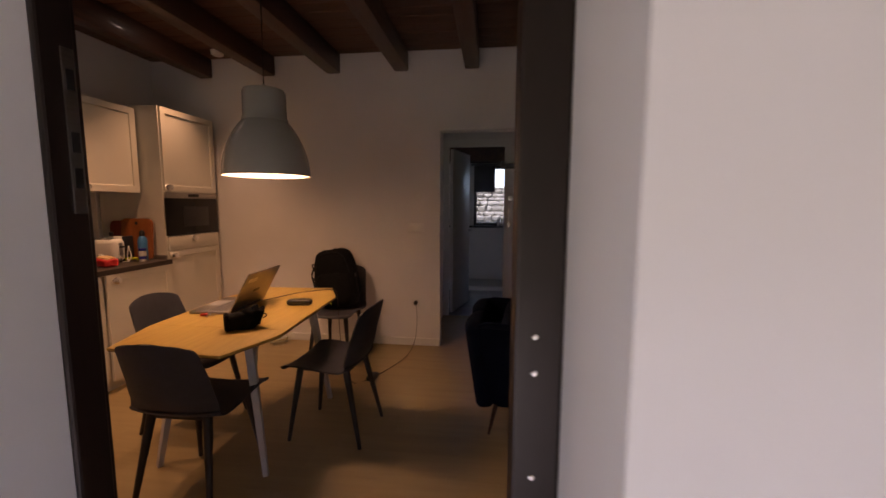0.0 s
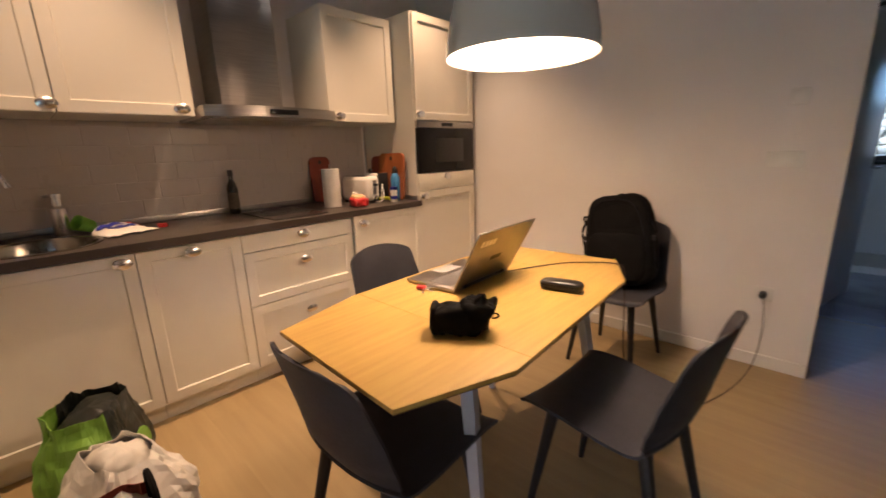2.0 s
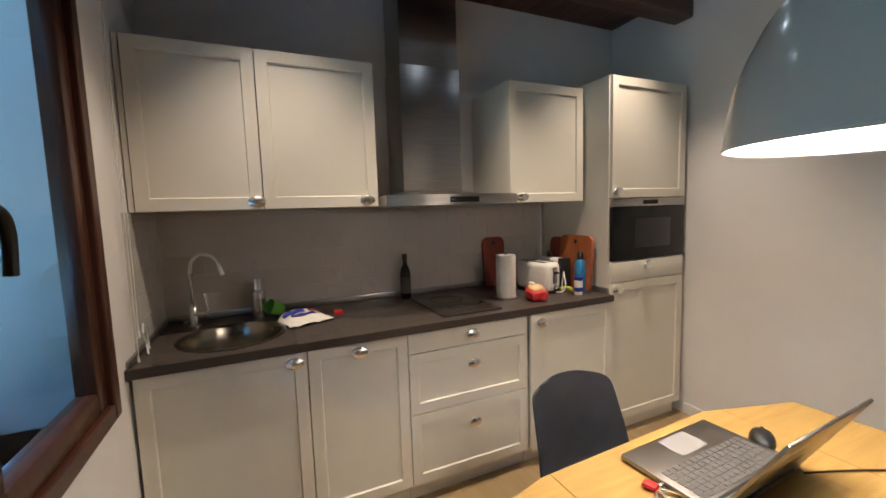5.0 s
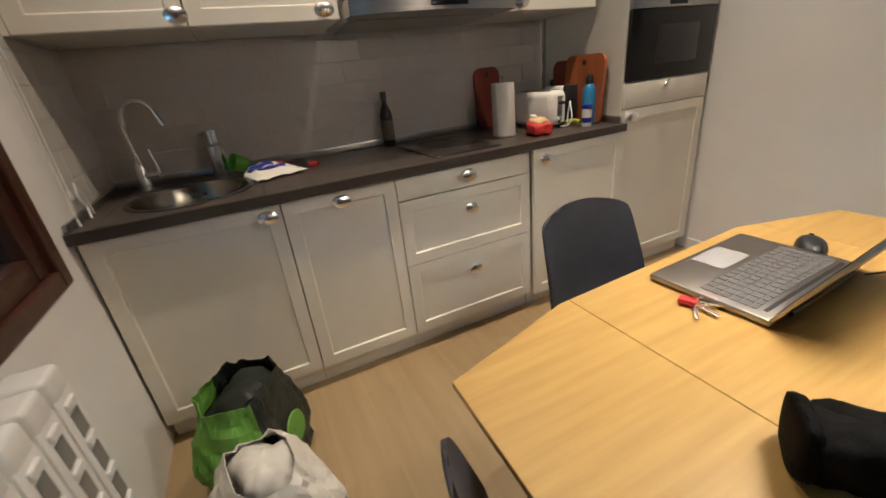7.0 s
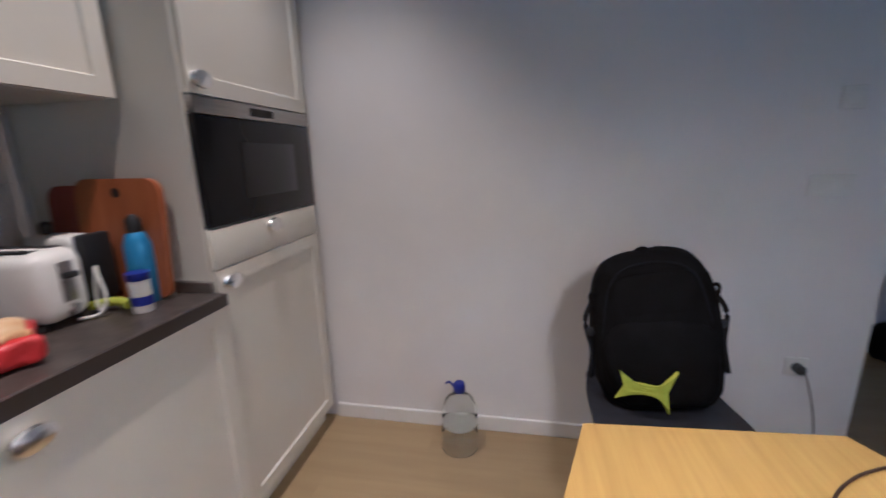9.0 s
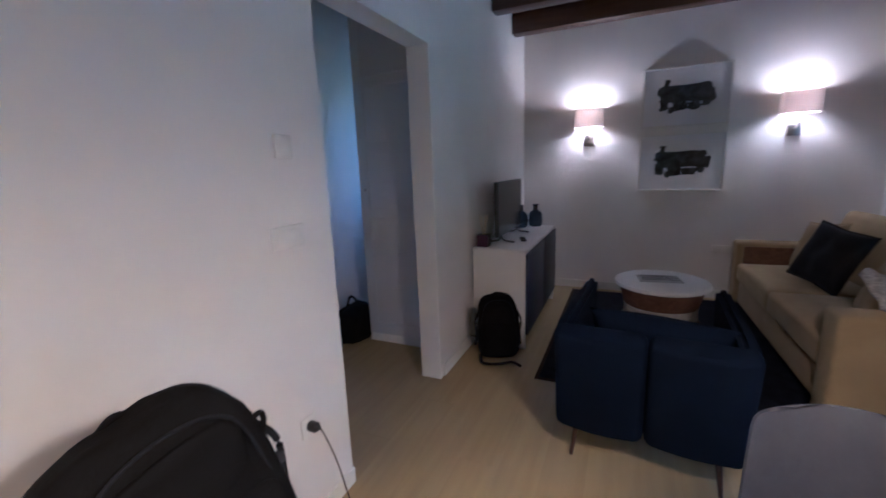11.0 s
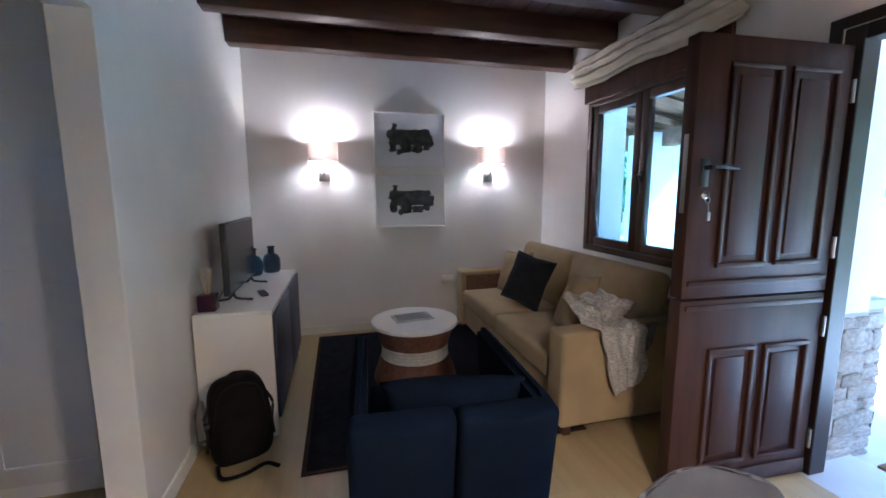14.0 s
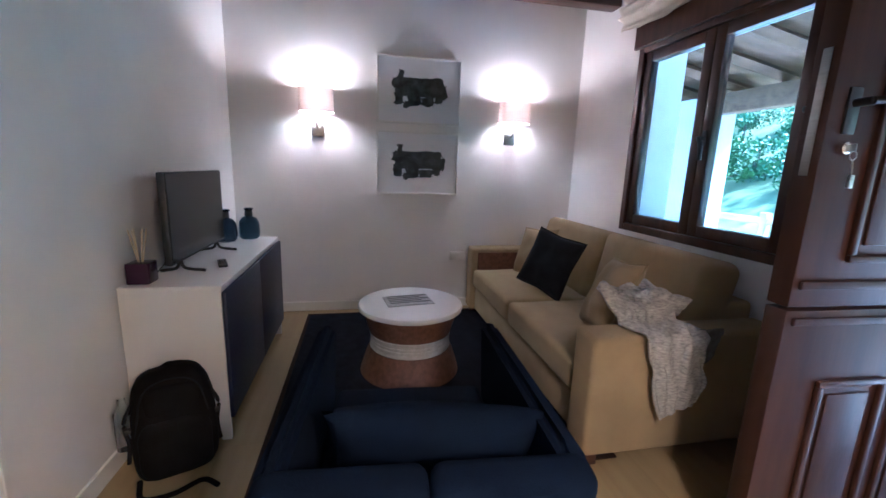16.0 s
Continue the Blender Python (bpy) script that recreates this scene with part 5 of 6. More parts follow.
part("ceiling_rose", L([(0, 2.74), (0.05, 2.745), (0.05, 2.78), (0, 2.78)], 24), WHITEPLASTIC, pen)
for yy in (0.98, 1.85, 2.72):
    s = thing("ceiling_spotlight", "small recessed ceiling spotlight, lit", "spotlight", pose(-1.98, yy, 2.768), "ceiling spotlights")
    part("ring", L([(0.030, -0.003), (0.042, -0.003), (0.044, 0.012), (0.030, 0.012)], 28), CHROME, s)
    part("lens", L([(0, -0.011), (0.012, -0.010), (0.022, -0.006), (0.030, 0.002)], 24), SPOTGLOW, s)
sm = thing("smoke_detector", "round white smoke detector on the ceiling", "smoke detector", pose(-2.05, 3.22, 2.78))
part("body", L([(0, -0.042), (0.04, -0.042), (0.052, -0.03), (0.056, -0.004), (0.056, 0), (0, 0)], 32), WHITEPLASTIC, sm)
# wall plates
for nm, lab, x, z, w, h in (("thermostat", "small white thermostat on the wall", -0.213, 1.462, 0.075, 0.078), ("light_switch", "white double light switch on the wall", -0.232, 1.16, 0.15, 0.078)):
    s = thing(nm, lab, "switch", pose(x, NY, z))
    part("plate", B(-w / 2, w / 2, -0.012, 0, -h / 2, h / 2, 0.004), WHITEPLASTIC, s)
    part("rocker", B(-w / 3, w / 3, -0.016, -0.012, -h / 3, h / 3, 0.002), WHITEPLASTIC, s)
so = thing("wall_socket", "white wall socket with a black plug", "socket", pose(-0.232, NY, 0.432))
part("plate", B(-0.04, 0.04, -0.010, 0, -0.04, 0.04, 0.004), WHITEPLASTIC, so)
so2 = thing("wall_socket", "white double socket low on the end wall", "socket", pose(EX, 1.47, 0.50))
part("plate", B(-0.010, 0, -0.075, 0.075, -0.04, 0.04, 0.004), WHITEPLASTIC, so2)

# ---- living room ----
rug = thing("rug", "black-blue rectangular rug with a brown border", "rug", pose(0, 0, 0))
part("field", B(1.195, 3.22, 1.22, 2.81, 0.0005, 0.008, 0.003), RUG, rug)
bm = bmesh.new()
for a in ((1.17, 1.195, 1.195, 2.835), (3.22, 3.245, 1.195, 2.835), (1.195, 3.22, 1.195, 1.22), (1.195, 3.22, 2.81, 2.835)):
    box(bm, *a, 0.0005, 0.007)
part("border", bm, RUGEDGE, rug)

sofa = thing("sofa", "two-seat beige fabric sofa against the window wall", "sofa", pose(0, 0, 0))
part("frame", B(1.31, 3.09, 0.42, 1.36, 0.06, 0.27, 0.02, 3), SOFA, sofa)
for x0, x1 in ((1.13, 1.305), (3.095, 3.265)):
    part("arm", B(x0, x1, 0.40, 1.40, 0.05, 0.625, 0.028, 4), SOFA, sofa)
part("back_frame", B(1.31, 3.09, 0.395, 0.60, 0.06, 0.70, 0.03, 3), SOFA, sofa)
part("arm_panel", B(3.086, 3.0945, 0.80, 1.345, 0.40, 0.585, 0.003, 1), RATTAN, sofa, "brown panel on the inner face of the arm")


def seat_cushion(x0, x1, y0, y1, z0, z1, seed):
    bm = B(x0, x1, y0, y1, z0, z1, 0.035, 4)
    bmesh.ops.subdivide_edges(bm, edges=[e for e in bm.edges if e.calc_length() > 0.15], cuts=6, use_grid_fill=True)
    for v in bm.verts:
        if v.co.z > z1 - 0.03:
            u, w = (v.co.x - x0) / (x1 - x0), (v.co.y - y0) / (y1 - y0)
            v.co.z += 0.022 * math.sin(math.pi * u) * math.sin(math.pi * w) + 0.006 * noise.noise(Vector((v.co.x * 7, v.co.y * 7, seed)))
    return bm


for i, (x0, x1) in enumerate(((1.312, 2.196), (2.204, 3.088))):
    part("seat_cushion", seat_cushion(x0, x1, 0.62, 1.39, 0.272, 0.435, i), SOFA, sofa)
    bm = B(x0 + 0.0, x1 - 0.0, -0.115, 0.115, 0, 0.515, 0.06, 5)
    bmesh.ops.subdivide_edges(bm, edges=[e for e in bm.edges if e.calc_length() > 0.15], cuts=6, use_grid_fill=True)
    for v in bm.verts:
        u, w = (v.co.x - x0) / (x1 - x0), v.co.z / 0.515
        v.co.y += math.copysign(0.04, v.co.y) * math.sin(math.pi * min(1, max(0, u))) * math.sin(math.pi * min(1, max(0, w))) * (1 if abs(v.co.y) > 0.08 else 0) + 0.014 * noise.noise(v.co * 5)
    o = part("back_cushion", bm, SOFA, sofa)
    o.matrix_basis = pose(0, 0.70, 0.405, 13, 0, 0)
for x in (1.17, 3.22):
    for y in (0.46, 1.345):
        part("foot", B(x - 0.025, x + 0.025, y - 0.025, y + 0.025, 0, 0.052, 0.004), BEAM, sofa)
for nm, lab, mat_, m, sz in (
    ("throw_pillow", "dark slate square cushion leaning on the sofa", INDIGO, pose(2.36, 1.02, 0.665, 112, -8, 20), 0.44),
    ("throw_pillow", "beige square cushion behind the dark one", SOFA, pose(2.82, 0.93, 0.645, 110, 6, 14), 0.42),
    ("throw_pillow", "beige square cushion leaning by the sofa arm", SOFA, pose(1.60, 1.03, 0.66, 116, 8, -14), 0.43),
):
    p = thing(nm, lab, "cushion", m)
    part("cover", pillow(sz, sz, 0.15, 16, 0.02, sz * 9), mat_, p)
    bm = bmesh.new()
    h = sz / 2
    tube(bm, [(-h, -h, 0), (0, -h * 0.91, 0), (h, -h, 0), (h * 0.91, 0, 0), (h, h, 0), (0, h * 0.91, 0), (-h, h, 0), (-h * 0.91, 0, 0), (-h, -h, 0)], 0.006, 6)
    part("piping", bm, mat_, p)


def throw_fn(u, v):
    """A blanket over the sofa arm, hanging down on its outer side."""
    s = v * (0.68 + 0.07 * u)
    w = (u - 0.5) * (0.31 - 0.05 * v - 0.18 * max(0, v - 0.55))
    y = 1.09 + w - 0.10 * v
    fold = 0.5 + 0.5 * math.sin(u * 17 + 3 * v)
    n1 = noise.noise(Vector((u * 4, v * 4, 3.0)))
    n2 = noise.noise(Vector((u * 9, v * 9, 7.0)))
    if s < 0.16:
        x, z = 1.42 - s, 0.665 + 0.06 * abs(n1) + 0.10 * (0.16 - s) / 0.16 + 0.02 * fold
    elif s < 0.36:
        x, z = 1.26 - (s - 0.16) * 0.80, 0.642 + 0.03 * abs(n1) + 0.02 * abs(n2) + 0.012 * fold
    else:
        x, z = 1.10 - 0.005 - 0.03 * abs(n1) - 0.014 * fold, 0.640 - (s - 0.36)
    return (x + 0.012 * n2 - 0.01, y + 0.03 * n1, z)


th = thing("throw_blanket", "grey and white knitted throw hanging over the sofa arm", "blanket", pose(0, 0, 0))
part("cloth", sheet(46, 60, throw_fn, 0.012), THROW, th)
part("crumpled_fold", Bl(0.09, 0.12, 0.075, 0.8, 0.8, 56, 0.7, 15, pose(1.31, 1.02, 0.71)), THROW, th)
# flap beside the hanging part, shade put into its dark grey
part("grey_flap", sheet(14, 14, lambda u, v: (1.105 - 0.02 * abs(noise.noise(Vector((u * 5, v * 4, 2)))), 0.80 + 0.12 * u + 0.03 * v, 0.66 - 0.22 * v * (0.6 + 0.4 * u)), 0.008), SHADEKNIT, th, "flap of the throw, its shade painted dark grey")

arm = thing("armchair", "small navy blue fabric armchair with a two-part back", "armchair", pose(0.86, 2.205, 0, 0, 0, -94))
# local +y is the front


def arm_panel(sx):
    """One wing: low at the front, rising to the back."""
    bm = bmesh.new()
    prof = [(-0.32, 0.20), (0.29, 0.20), (0.33, 0.26), (0.42, 0.655), (0.40, 0.685), (0.0, 0.695), (-0.40, 0.70), (-0.44, 0.68), (-0.36, 0.26)]
    lo = [bm.verts.new((sx * 0.30, y, z)) for y, z in prof]
    hi = [bm.verts.new((sx * 0.365, y, z)) for y, z in prof]
    bm.faces.new(lo)
    bm.faces.new(hi[::-1])
    for k in range(len(prof)):
        j = (k + 1) % len(prof)
        bm.faces.new((lo[k], hi[k], hi[j], lo[j]))
    bmesh.ops.recalc_face_normals(bm, faces=bm.faces)
    bmesh.ops.bevel(bm, geom=bm.edges[:], offset=0.024, segments=3, affect="EDGES")
    return bm


for s in (-1, 1):
    part("arm", arm_panel(s), NAVY, arm)
    bm = B(-0.183, 0.183, -0.05, 0.05, 0, 0.505, 0.035, 4)
    bmesh.ops.subdivide_edges(bm, edges=[e for e in bm.edges if e.calc_length() > 0.1], cuts=5, use_grid_fill=True)
    for v in bm.verts:
        u, w = (v.co.x + 0.183) / 0.366, v.co.z / 0.505
        if v.co.y < -0.03:
            v.co.y -= 0.022 * math.sin(math.pi * min(1, max(0, u)))
    o = part("back_panel", bm, NAVY, arm)
    o.matrix_basis = pose(s * 0.184, -0.365, 0.19, 9, 0, 0)
part("seat_frame", B(-0.31, 0.31, -0.34, 0.36, 0.19, 0.30, 0.02, 3), NAVY, arm)
part("seat_cushion", seat_cushion(-0.295, 0.295, -0.31, 0.375, 0.302, 0.42, 4.0), NAVY, arm)
for sx, sy in ((-0.30, -0.33), (0.30, -0.33), (-0.30, 0.31), (0.30, 0.31)):
    part("leg", Tb([(sx * 0.93, sy * 0.93, 0.195), (sx, sy * 1.06, 0.0)], 0.016, 10, 0.008), BEAM, arm)
ac = thing("throw_pillow", "navy lumbar cushion lying in the armchair", "cushion", pose(0.665, 2.18, 0.565, 112, 3, -94))
part("cover", pillow(0.60, 0.30, 0.17, 16, 0.015, 2.0), NAVY, ac)

ct = thing("coffee_table", "round white-topped coffee table on a brown rattan drum", "table", pose(2.18, 2.06, 0.008))
part("top", L([(0, 0.412), (0.315, 0.412), (0.332, 0.420), (0.335, 0.435), (0.330, 0.447), (0.318, 0.452), (0, 0.452)], 64), WHITELAC, ct)
part("upper_drum", L([(0.300, 0.411), (0.298, 0.40), (0.262, 0.27), (0.24, 0.268), (0.24, 0.411)], 64), RATTAN, ct)
part("band", L([(0.258, 0.268), (0.262, 0.262), (0.250, 0.215), (0.262, 0.175), (0.256, 0.168), (0.22, 0.17), (0.22, 0.268)], 64), WHITEBAND, ct)
part("lower_drum", L([(0.262, 0.168), (0.275, 0.15), (0.318, 0.02), (0.322, 0.0), (0.25, 0.0), (0.24, 0.168)], 64), RATTAN, ct)
for k in range(4):
    z = 0.178 + k * 0.024
    part("rope", L([(0.252 + 0.006 * math.cos(a), z + 0.011 * math.sin(a)) for a in [i * math.pi / 4 - math.pi / 2 for i in range(5)]], 64), WHITEBAND, ct)
mag = thing("newspaper", "folded printed newspaper on the coffee table", "newspaper", pose(2.20, 2.075, 0.461, 0, 0, -82))
part("folded_sheet", sheet(10, 10, lambda u, v: ((u - 0.5) * 0.30, (v - 0.5) * 0.20, 0.003 + 0.003 * math.sin(u * 3)), 0.005), PRINTPAPER, mag)
for r in range(5):
    part("text_bar", B(-0.13, 0.13 - 0.05 * (r % 2), -0.075 + r * 0.032, -0.062 + r * 0.032, 0.0125, 0.0132), INK, mag)

# sideboard with the television
sb = thing("sideboard", "white sideboard with glossy navy fronts on tapered ends", "sideboard", pose(0, 0, 0))
part("top", B(1.578, 2.872, 2.985, 3.395, 0.742, 0.768, 0.003), WHITELAC, sb)
for x0, x1 in ((1.580, 1.602), (2.848, 2.870)):
    bm = bmesh.new()
    prof = [(2.99, 0.0), (3.03, 0.0), (3.07, 0.10), (3.31, 0.10), (3.35, 0.0), (3.395, 0.0), (3.395, 0.742), (2.99, 0.742)]
    lo = [bm.verts.new((x0, y, z)) for y, z in prof]
    hi = [bm.verts.new((x1, y, z)) for y, z in prof]
    bm.faces.new(lo)
    bm.faces.new(hi[::-1])
    for k in range(len(prof)):
        j = (k + 1) % len(prof)
        bm.faces.new((lo[k], lo[j], hi[j], hi[k]))
    part("side_panel", bm, WHITELAC, sb, smooth=False)
part("body", B(1.602, 2.848, 3.02, 3.39, 0.13, 0.742), WHITELAC, sb)
for x0, x1 in ((1.581, 2.224), (2.226, 2.869)):
    part("door", B(x0, x1, 2.970, 2.988, 0.115, 0.738, 0.003), BLUELAC, sb)
tv = thing("television", "slim black flat-screen television on two feet", "television", pose(2.10, 3.245, 0.769))
part("screen_body", B(-0.375, 0.375, -0.012, 0.022, 0.055, 0.485, 0.006), BLACKPLASTIC, tv)
part("screen", B(-0.365, 0.365, -0.0138, -0.012, 0.068, 0.476), SCREEN, tv)
for sx in (-0.26, 0.26):
    part("foot", Tb(smooth_path([(sx, -0.11, 0.007), (sx, -0.02, 0.02), (sx, 0.0, 0.058), (sx, 0.02, 0.02), (sx, 0.09, 0.007)]), 0.008), BLACKPLASTIC, tv)
part("cable", Tb(smooth_path([(-0.2, 0.03, 0.15), (-0.28, 0.06, 0.05), (-0.42, 0.07, 0.006), (-0.48, 0.10, 0.006)]), 0.003), BLACKPLASTIC, tv)
for x, y in ((2.68, 3.285), (2.80, 3.165)):
    v = thing("vase", "small smoky blue glass bottle vase", "vase", pose(x, y, 0.769) @ Matrix.Scale(1.2, 4), "blue vases")
    part("body", L([(0, 0), (0.045, 0), (0.056, 0.012), (0.060, 0.05), (0.056, 0.10), (0.040, 0.125), (0.020, 0.135), (0.018, 0.170), (0.026, 0.172), (0.026, 0.182), (0.020, 0.184), (0.015, 0.17), (0.017, 0.135), (0.036, 0.122), (0.052, 0.098), (0.056, 0.05), (0.05, 0.012), (0, 0.008)], 36), BLUEGLASS, v)
    part("neck_band", L([(0.0205, 0.137), (0.0225, 0.14), (0.0205, 0.168)], 28), BLACKPLASTIC, v, "dark neck band")
df = thing("reed_diffuser", "dark purple square diffuser with pale reeds", "diffuser", pose(1.66, 3.33, 0.769))
part("pot", B(-0.045, 0.045, -0.045, 0.045, 0, 0.095, 0.006), PURPLE, df)
for k in range(6):
    a = k * 1.05
    part("reed", Tb([(0.008 * math.cos(a), 0.008 * math.sin(a), 0.09), (0.045 * math.cos(a), 0.03 * math.sin(a), 0.24)], 0.0022, 6), REED, df)
rc = thing("remote_control", "black remote control on the sideboard", "remote", pose(1.98, 3.10, 0.769, 0, 0, -70))
part("body", B(-0.022, 0.022, -0.07, 0.07, 0, 0.018, 0.005), BLACKPLASTIC, rc)
for r in range(5):
    for q in range(3):
        part("button", B(-0.015 + q * 0.011, -0.008 + q * 0.011, -0.05 + r * 0.02, -0.04 + r * 0.02, 0.018, 0.0195), GREYNYLON, rc)
bk = thing("wicker_basket", "small wicker basket on the floor beside the sideboard", "basket", pose(3.06, 3.22, 0))
part("body", L([(0, 0), (0.09, 0), (0.11, 0.02), (0.12, 0.10), (0.10, 0.18), (0.09, 0.18), (0.105, 0.10), (0.095, 0.02), (0, 0.012)], 28), REED, bk)

# pictures


def picture(m, label, seed):
    p = thing("framed_print", label, "picture", m, "pair of prints")
    w, h, t = 0.724, 0.545, 0.055
    bm = bmesh.new()
    for a in ((-w / 2, w / 2, h / 2 - 0.016, h / 2), (-w / 2, w / 2, -h / 2, -h / 2 + 0.016), (-w / 2, -w / 2 + 0.016, -h / 2 + 0.016, h / 2 - 0.016), (w / 2 - 0.016, w / 2, -h / 2 + 0.016, h / 2 - 0.016)):
        box(bm, -t, -0.001, a[0], a[1], a[2], a[3], 0.002)
    part("picture_frame", bm, WHITELAC, p, "white box frame")
    part("mount", B(-0.044, -0.038, -w / 2 + 0.016, w / 2 - 0.016, -h / 2 + 0.016, h / 2 - 0.016), ARTPAPER, p)
    rng = random.Random(seed)
    bm = bmesh.new()
    layer = 0
    for (cy, cz, lw, lh) in ((0.0, 0.03, 0.46, 0.16), (-0.13, 0.085, 0.20, 0.06), (0.14, 0.06, 0.22, 0.10), (0.17, 0.12, 0.05, 0.10), (-0.20, 0.0, 0.12, 0.12), (0.19, -0.06, 0.09, 0.13), (0.05, -0.085, 0.13, 0.09), (-0.08, -0.09, 0.12, 0.08), (-0.18, -0.075, 0.08, 0.05), (0.12, -0.12, 0.05, 0.06)):
        pts = []
        q = 26
        for k in range(q):
            a = 2 * math.pi * k / q
            e = 0.42
            c, s = math.cos(a), math.sin(a)
            yy = cy + lw / 2 * math.copysign(abs(c) ** e, c) + rng.uniform(-0.012, 0.012)
            zz = cz + lh / 2 * math.copysign(abs(s) ** e, s) + rng.uniform(-0.008, 0.008)
            pts.append((yy * 0.92, zz * 0.95))
        x = -0.0443 - 0.0002 * layer
        layer += 1
        vs = [bm.verts.new((x, a, b)) for a, b in pts]
        back = [bm.verts.new((x + 0.0001, a, b)) for a, b in pts]
        bm.faces.new(vs)
        bm.faces.new(back[::-1])
    part("brush_marks", bm, INK, p, "black brush strokes", False)
    g = part("glazing", B(-t + 0.003, -t + 0.005, -w / 2 + 0.014, w / 2 - 0.014, -h / 2 + 0.014, h / 2 - 0.014), PANE, p, "", False)
    g.visible_shadow = False
    return p


picture(pose(EX - 0.004, 1.876, 1.955), "white-framed abstract black ink print, upper of two", 3)
picture(pose(EX - 0.004, 1.876, 1.347), "white-framed abstract black ink print, lower of two", 4)

# wall lamps
for yy in (2.722, 1.03):
    w = thing("wall_lamp", "lit wall lamp with a white half-drum fabric shade", "lamp", pose(EX, yy, 0), "wall lamps")
    part("back_plate", B(-0.022, 0, -0.05, 0.05, 1.545, 1.655, 0.004), STEEL, w, "square brushed steel plate")
    part("arm", Tb(smooth_path([(-0.02, 0, 1.61), (-0.09, 0, 1.62), (-0.115, 0, 1.66), (-0.115, 0, 1.75)]), 0.008), STEEL, w)
    bm = sheet(28, 4, lambda u, v: (-0.115 - 0.075 * math.copysign(abs(math.sin(2 * math.pi * u)) ** 0.45, math.sin(2 * math.pi * u)), 0.135 * math.copysign(abs(math.cos(2 * math.pi * u)) ** 0.45, math.cos(2 * math.pi * u)), 1.725 + 0.18 * v), 0.002)
    part("shade", bm, FABRICSHADE, w)
    part("bulb", Bl(0.022, 0.022, 0.035, 1, 1, 18, 0, 1, pose(-0.115, 0, 1.79)), BULB, w)

# ---- hall and bathroom ----
wd = thing("hall_wardrobe", "tall white panelled wardrobe door in the hall", "wardrobe", pose(0, 0, 0))
part("body", B(1.36, 1.80, 3.56, 4.20, 0, 2.55), WHITELAC, wd)
door = part("door", B(1.335, 1.357, 3.555, 4.215, 0.07, 2.54, 0.003), WHITELAC, wd)
for z0, z1 in ((0.16, 1.02), (1.08, 1.52), (1.58, 1.98), (2.04, 2.46)):
    bm = bmesh.new()
    for a in ((3.63, 4.14, z0, z0 + 0.012), (3.63, 4.14, z1 - 0.012, z1), (3.63, 3.642, z0, z1), (4.128, 4.14, z0, z1)):
        box(bm, 1.3315, 1.335, *a)
    part("panel_bead", bm, WHITELAC, door)
part("knob", L([(0, 0), (0.006, 0), (0.006, 0.012), (0.012, 0.018), (0, 0.022)], 16, pose(1.335, 4.16, 1.23, 0, -90, 0)), STEEL, door)
part("plinth", B(1.342, 1.36, 3.56, 4.215, 0, 0.068), TRIM, wd)
for m, lab, s in ((pose(1.32, 4.36, 0), "dark bag lying on the hall floor", 1.0), (pose(0.98, 4.40, 0), "dark brown bag slumped on the hall floor", 0.9)):
    g = thing("duffel_bag", lab, "bag", m)
    part("bag", Bl(0.17 * s, 0.12 * s, 0.16 * s, 0.7, 0.7, 32, 0.2, 9, pose(0, 0, 0.14 * s)), BLACKNYLON, g)
    part("strap", Tb(smooth_path([(-0.1 * s, 0, 0.26 * s), (0, 0.02, 0.36 * s), (0.1 * s, 0, 0.26 * s)]), 0.011), BLACKNYLON, g)

bd = thing("bathroom_door", "white bathroom door standing open inwards", "door", pose(-0.03, 4.66, 0, 0, 0, 75))
part("leaf", B(0, 0.66, -0.038, 0.0, 0.008, 2.06, 0.003), WHITELAC, bd)
part("handle", Tb([(0.60, -0.04, 1.03), (0.60, -0.09, 1.03), (0.49, -0.09, 1.03)], 0.009), STEEL, bd)
bw = structure("window_3", bmesh.new(), WINWOOD, "dark framed bathroom window")
bm = bmesh.new()
x0, x1, z0, z1 = 0.17, 0.90, 1.01, 2.05
for a in ((x0, x0 + 0.05, z0, z1), (x1 - 0.05, x1, z0, z1), (x0 + 0.05, x1 - 0.05, z0, z0 + 0.06), (x0 + 0.05, x1 - 0.05, z1 - 0.05, z1)):
    box(bm, a[0], a[1], 6.74, 6.82, a[2], a[3], 0.005)
part("window_frame", bm, BLACKPLASTIC, bw)
pn = part("pane", B(x0 + 0.045, x1 - 0.045, 6.78, 6.786, z0 + 0.05, z1 - 0.045), TINTED, bw, "", False)
pn.visible_shadow = False
rbl = thing("roller_blind", "grey roller blind half lowered over the bathroom window", "blind", pose(0, 0, 0))
part("cloth", B(0.18, 0.535, 6.722, 6.726, 1.60, 2.06), BLIND, rbl)
part("tube", Tb([(0.12, 6.71, 2.07), (0.88, 6.71, 2.07)], 0.02), BLIND, rbl)
structure("bathroom_beam", B(-0.7, 1.9, 6.45, 6.75, 2.10, 2.36), BEAM, "dark wooden beam over the bathroom window")
st = thing("shower_tray", "low white shower tray under the bathroom window", "shower tray", pose(0, 0, 0))
part("tray", B(-0.6, 1.85, 6.05, 6.72, -0.011, 0.07, 0.01), WHITELAC, st)
for k, x in enumerate((0.60, 0.66, 0.71)):
    b = thing("toiletry_bottle", "small toiletry bottle on the bathroom window ledge", "bottle", pose(x, 6.66, 1.02), "toiletries")
    part("body", L([(0, 0), (0.018, 0), (0.02, 0.01), (0.018, 0.10), (0.008, 0.12), (0.008, 0.14), (0, 0.14)], 16), (WHITEPLASTIC, PAPER, BLUEMETAL)[k], b)
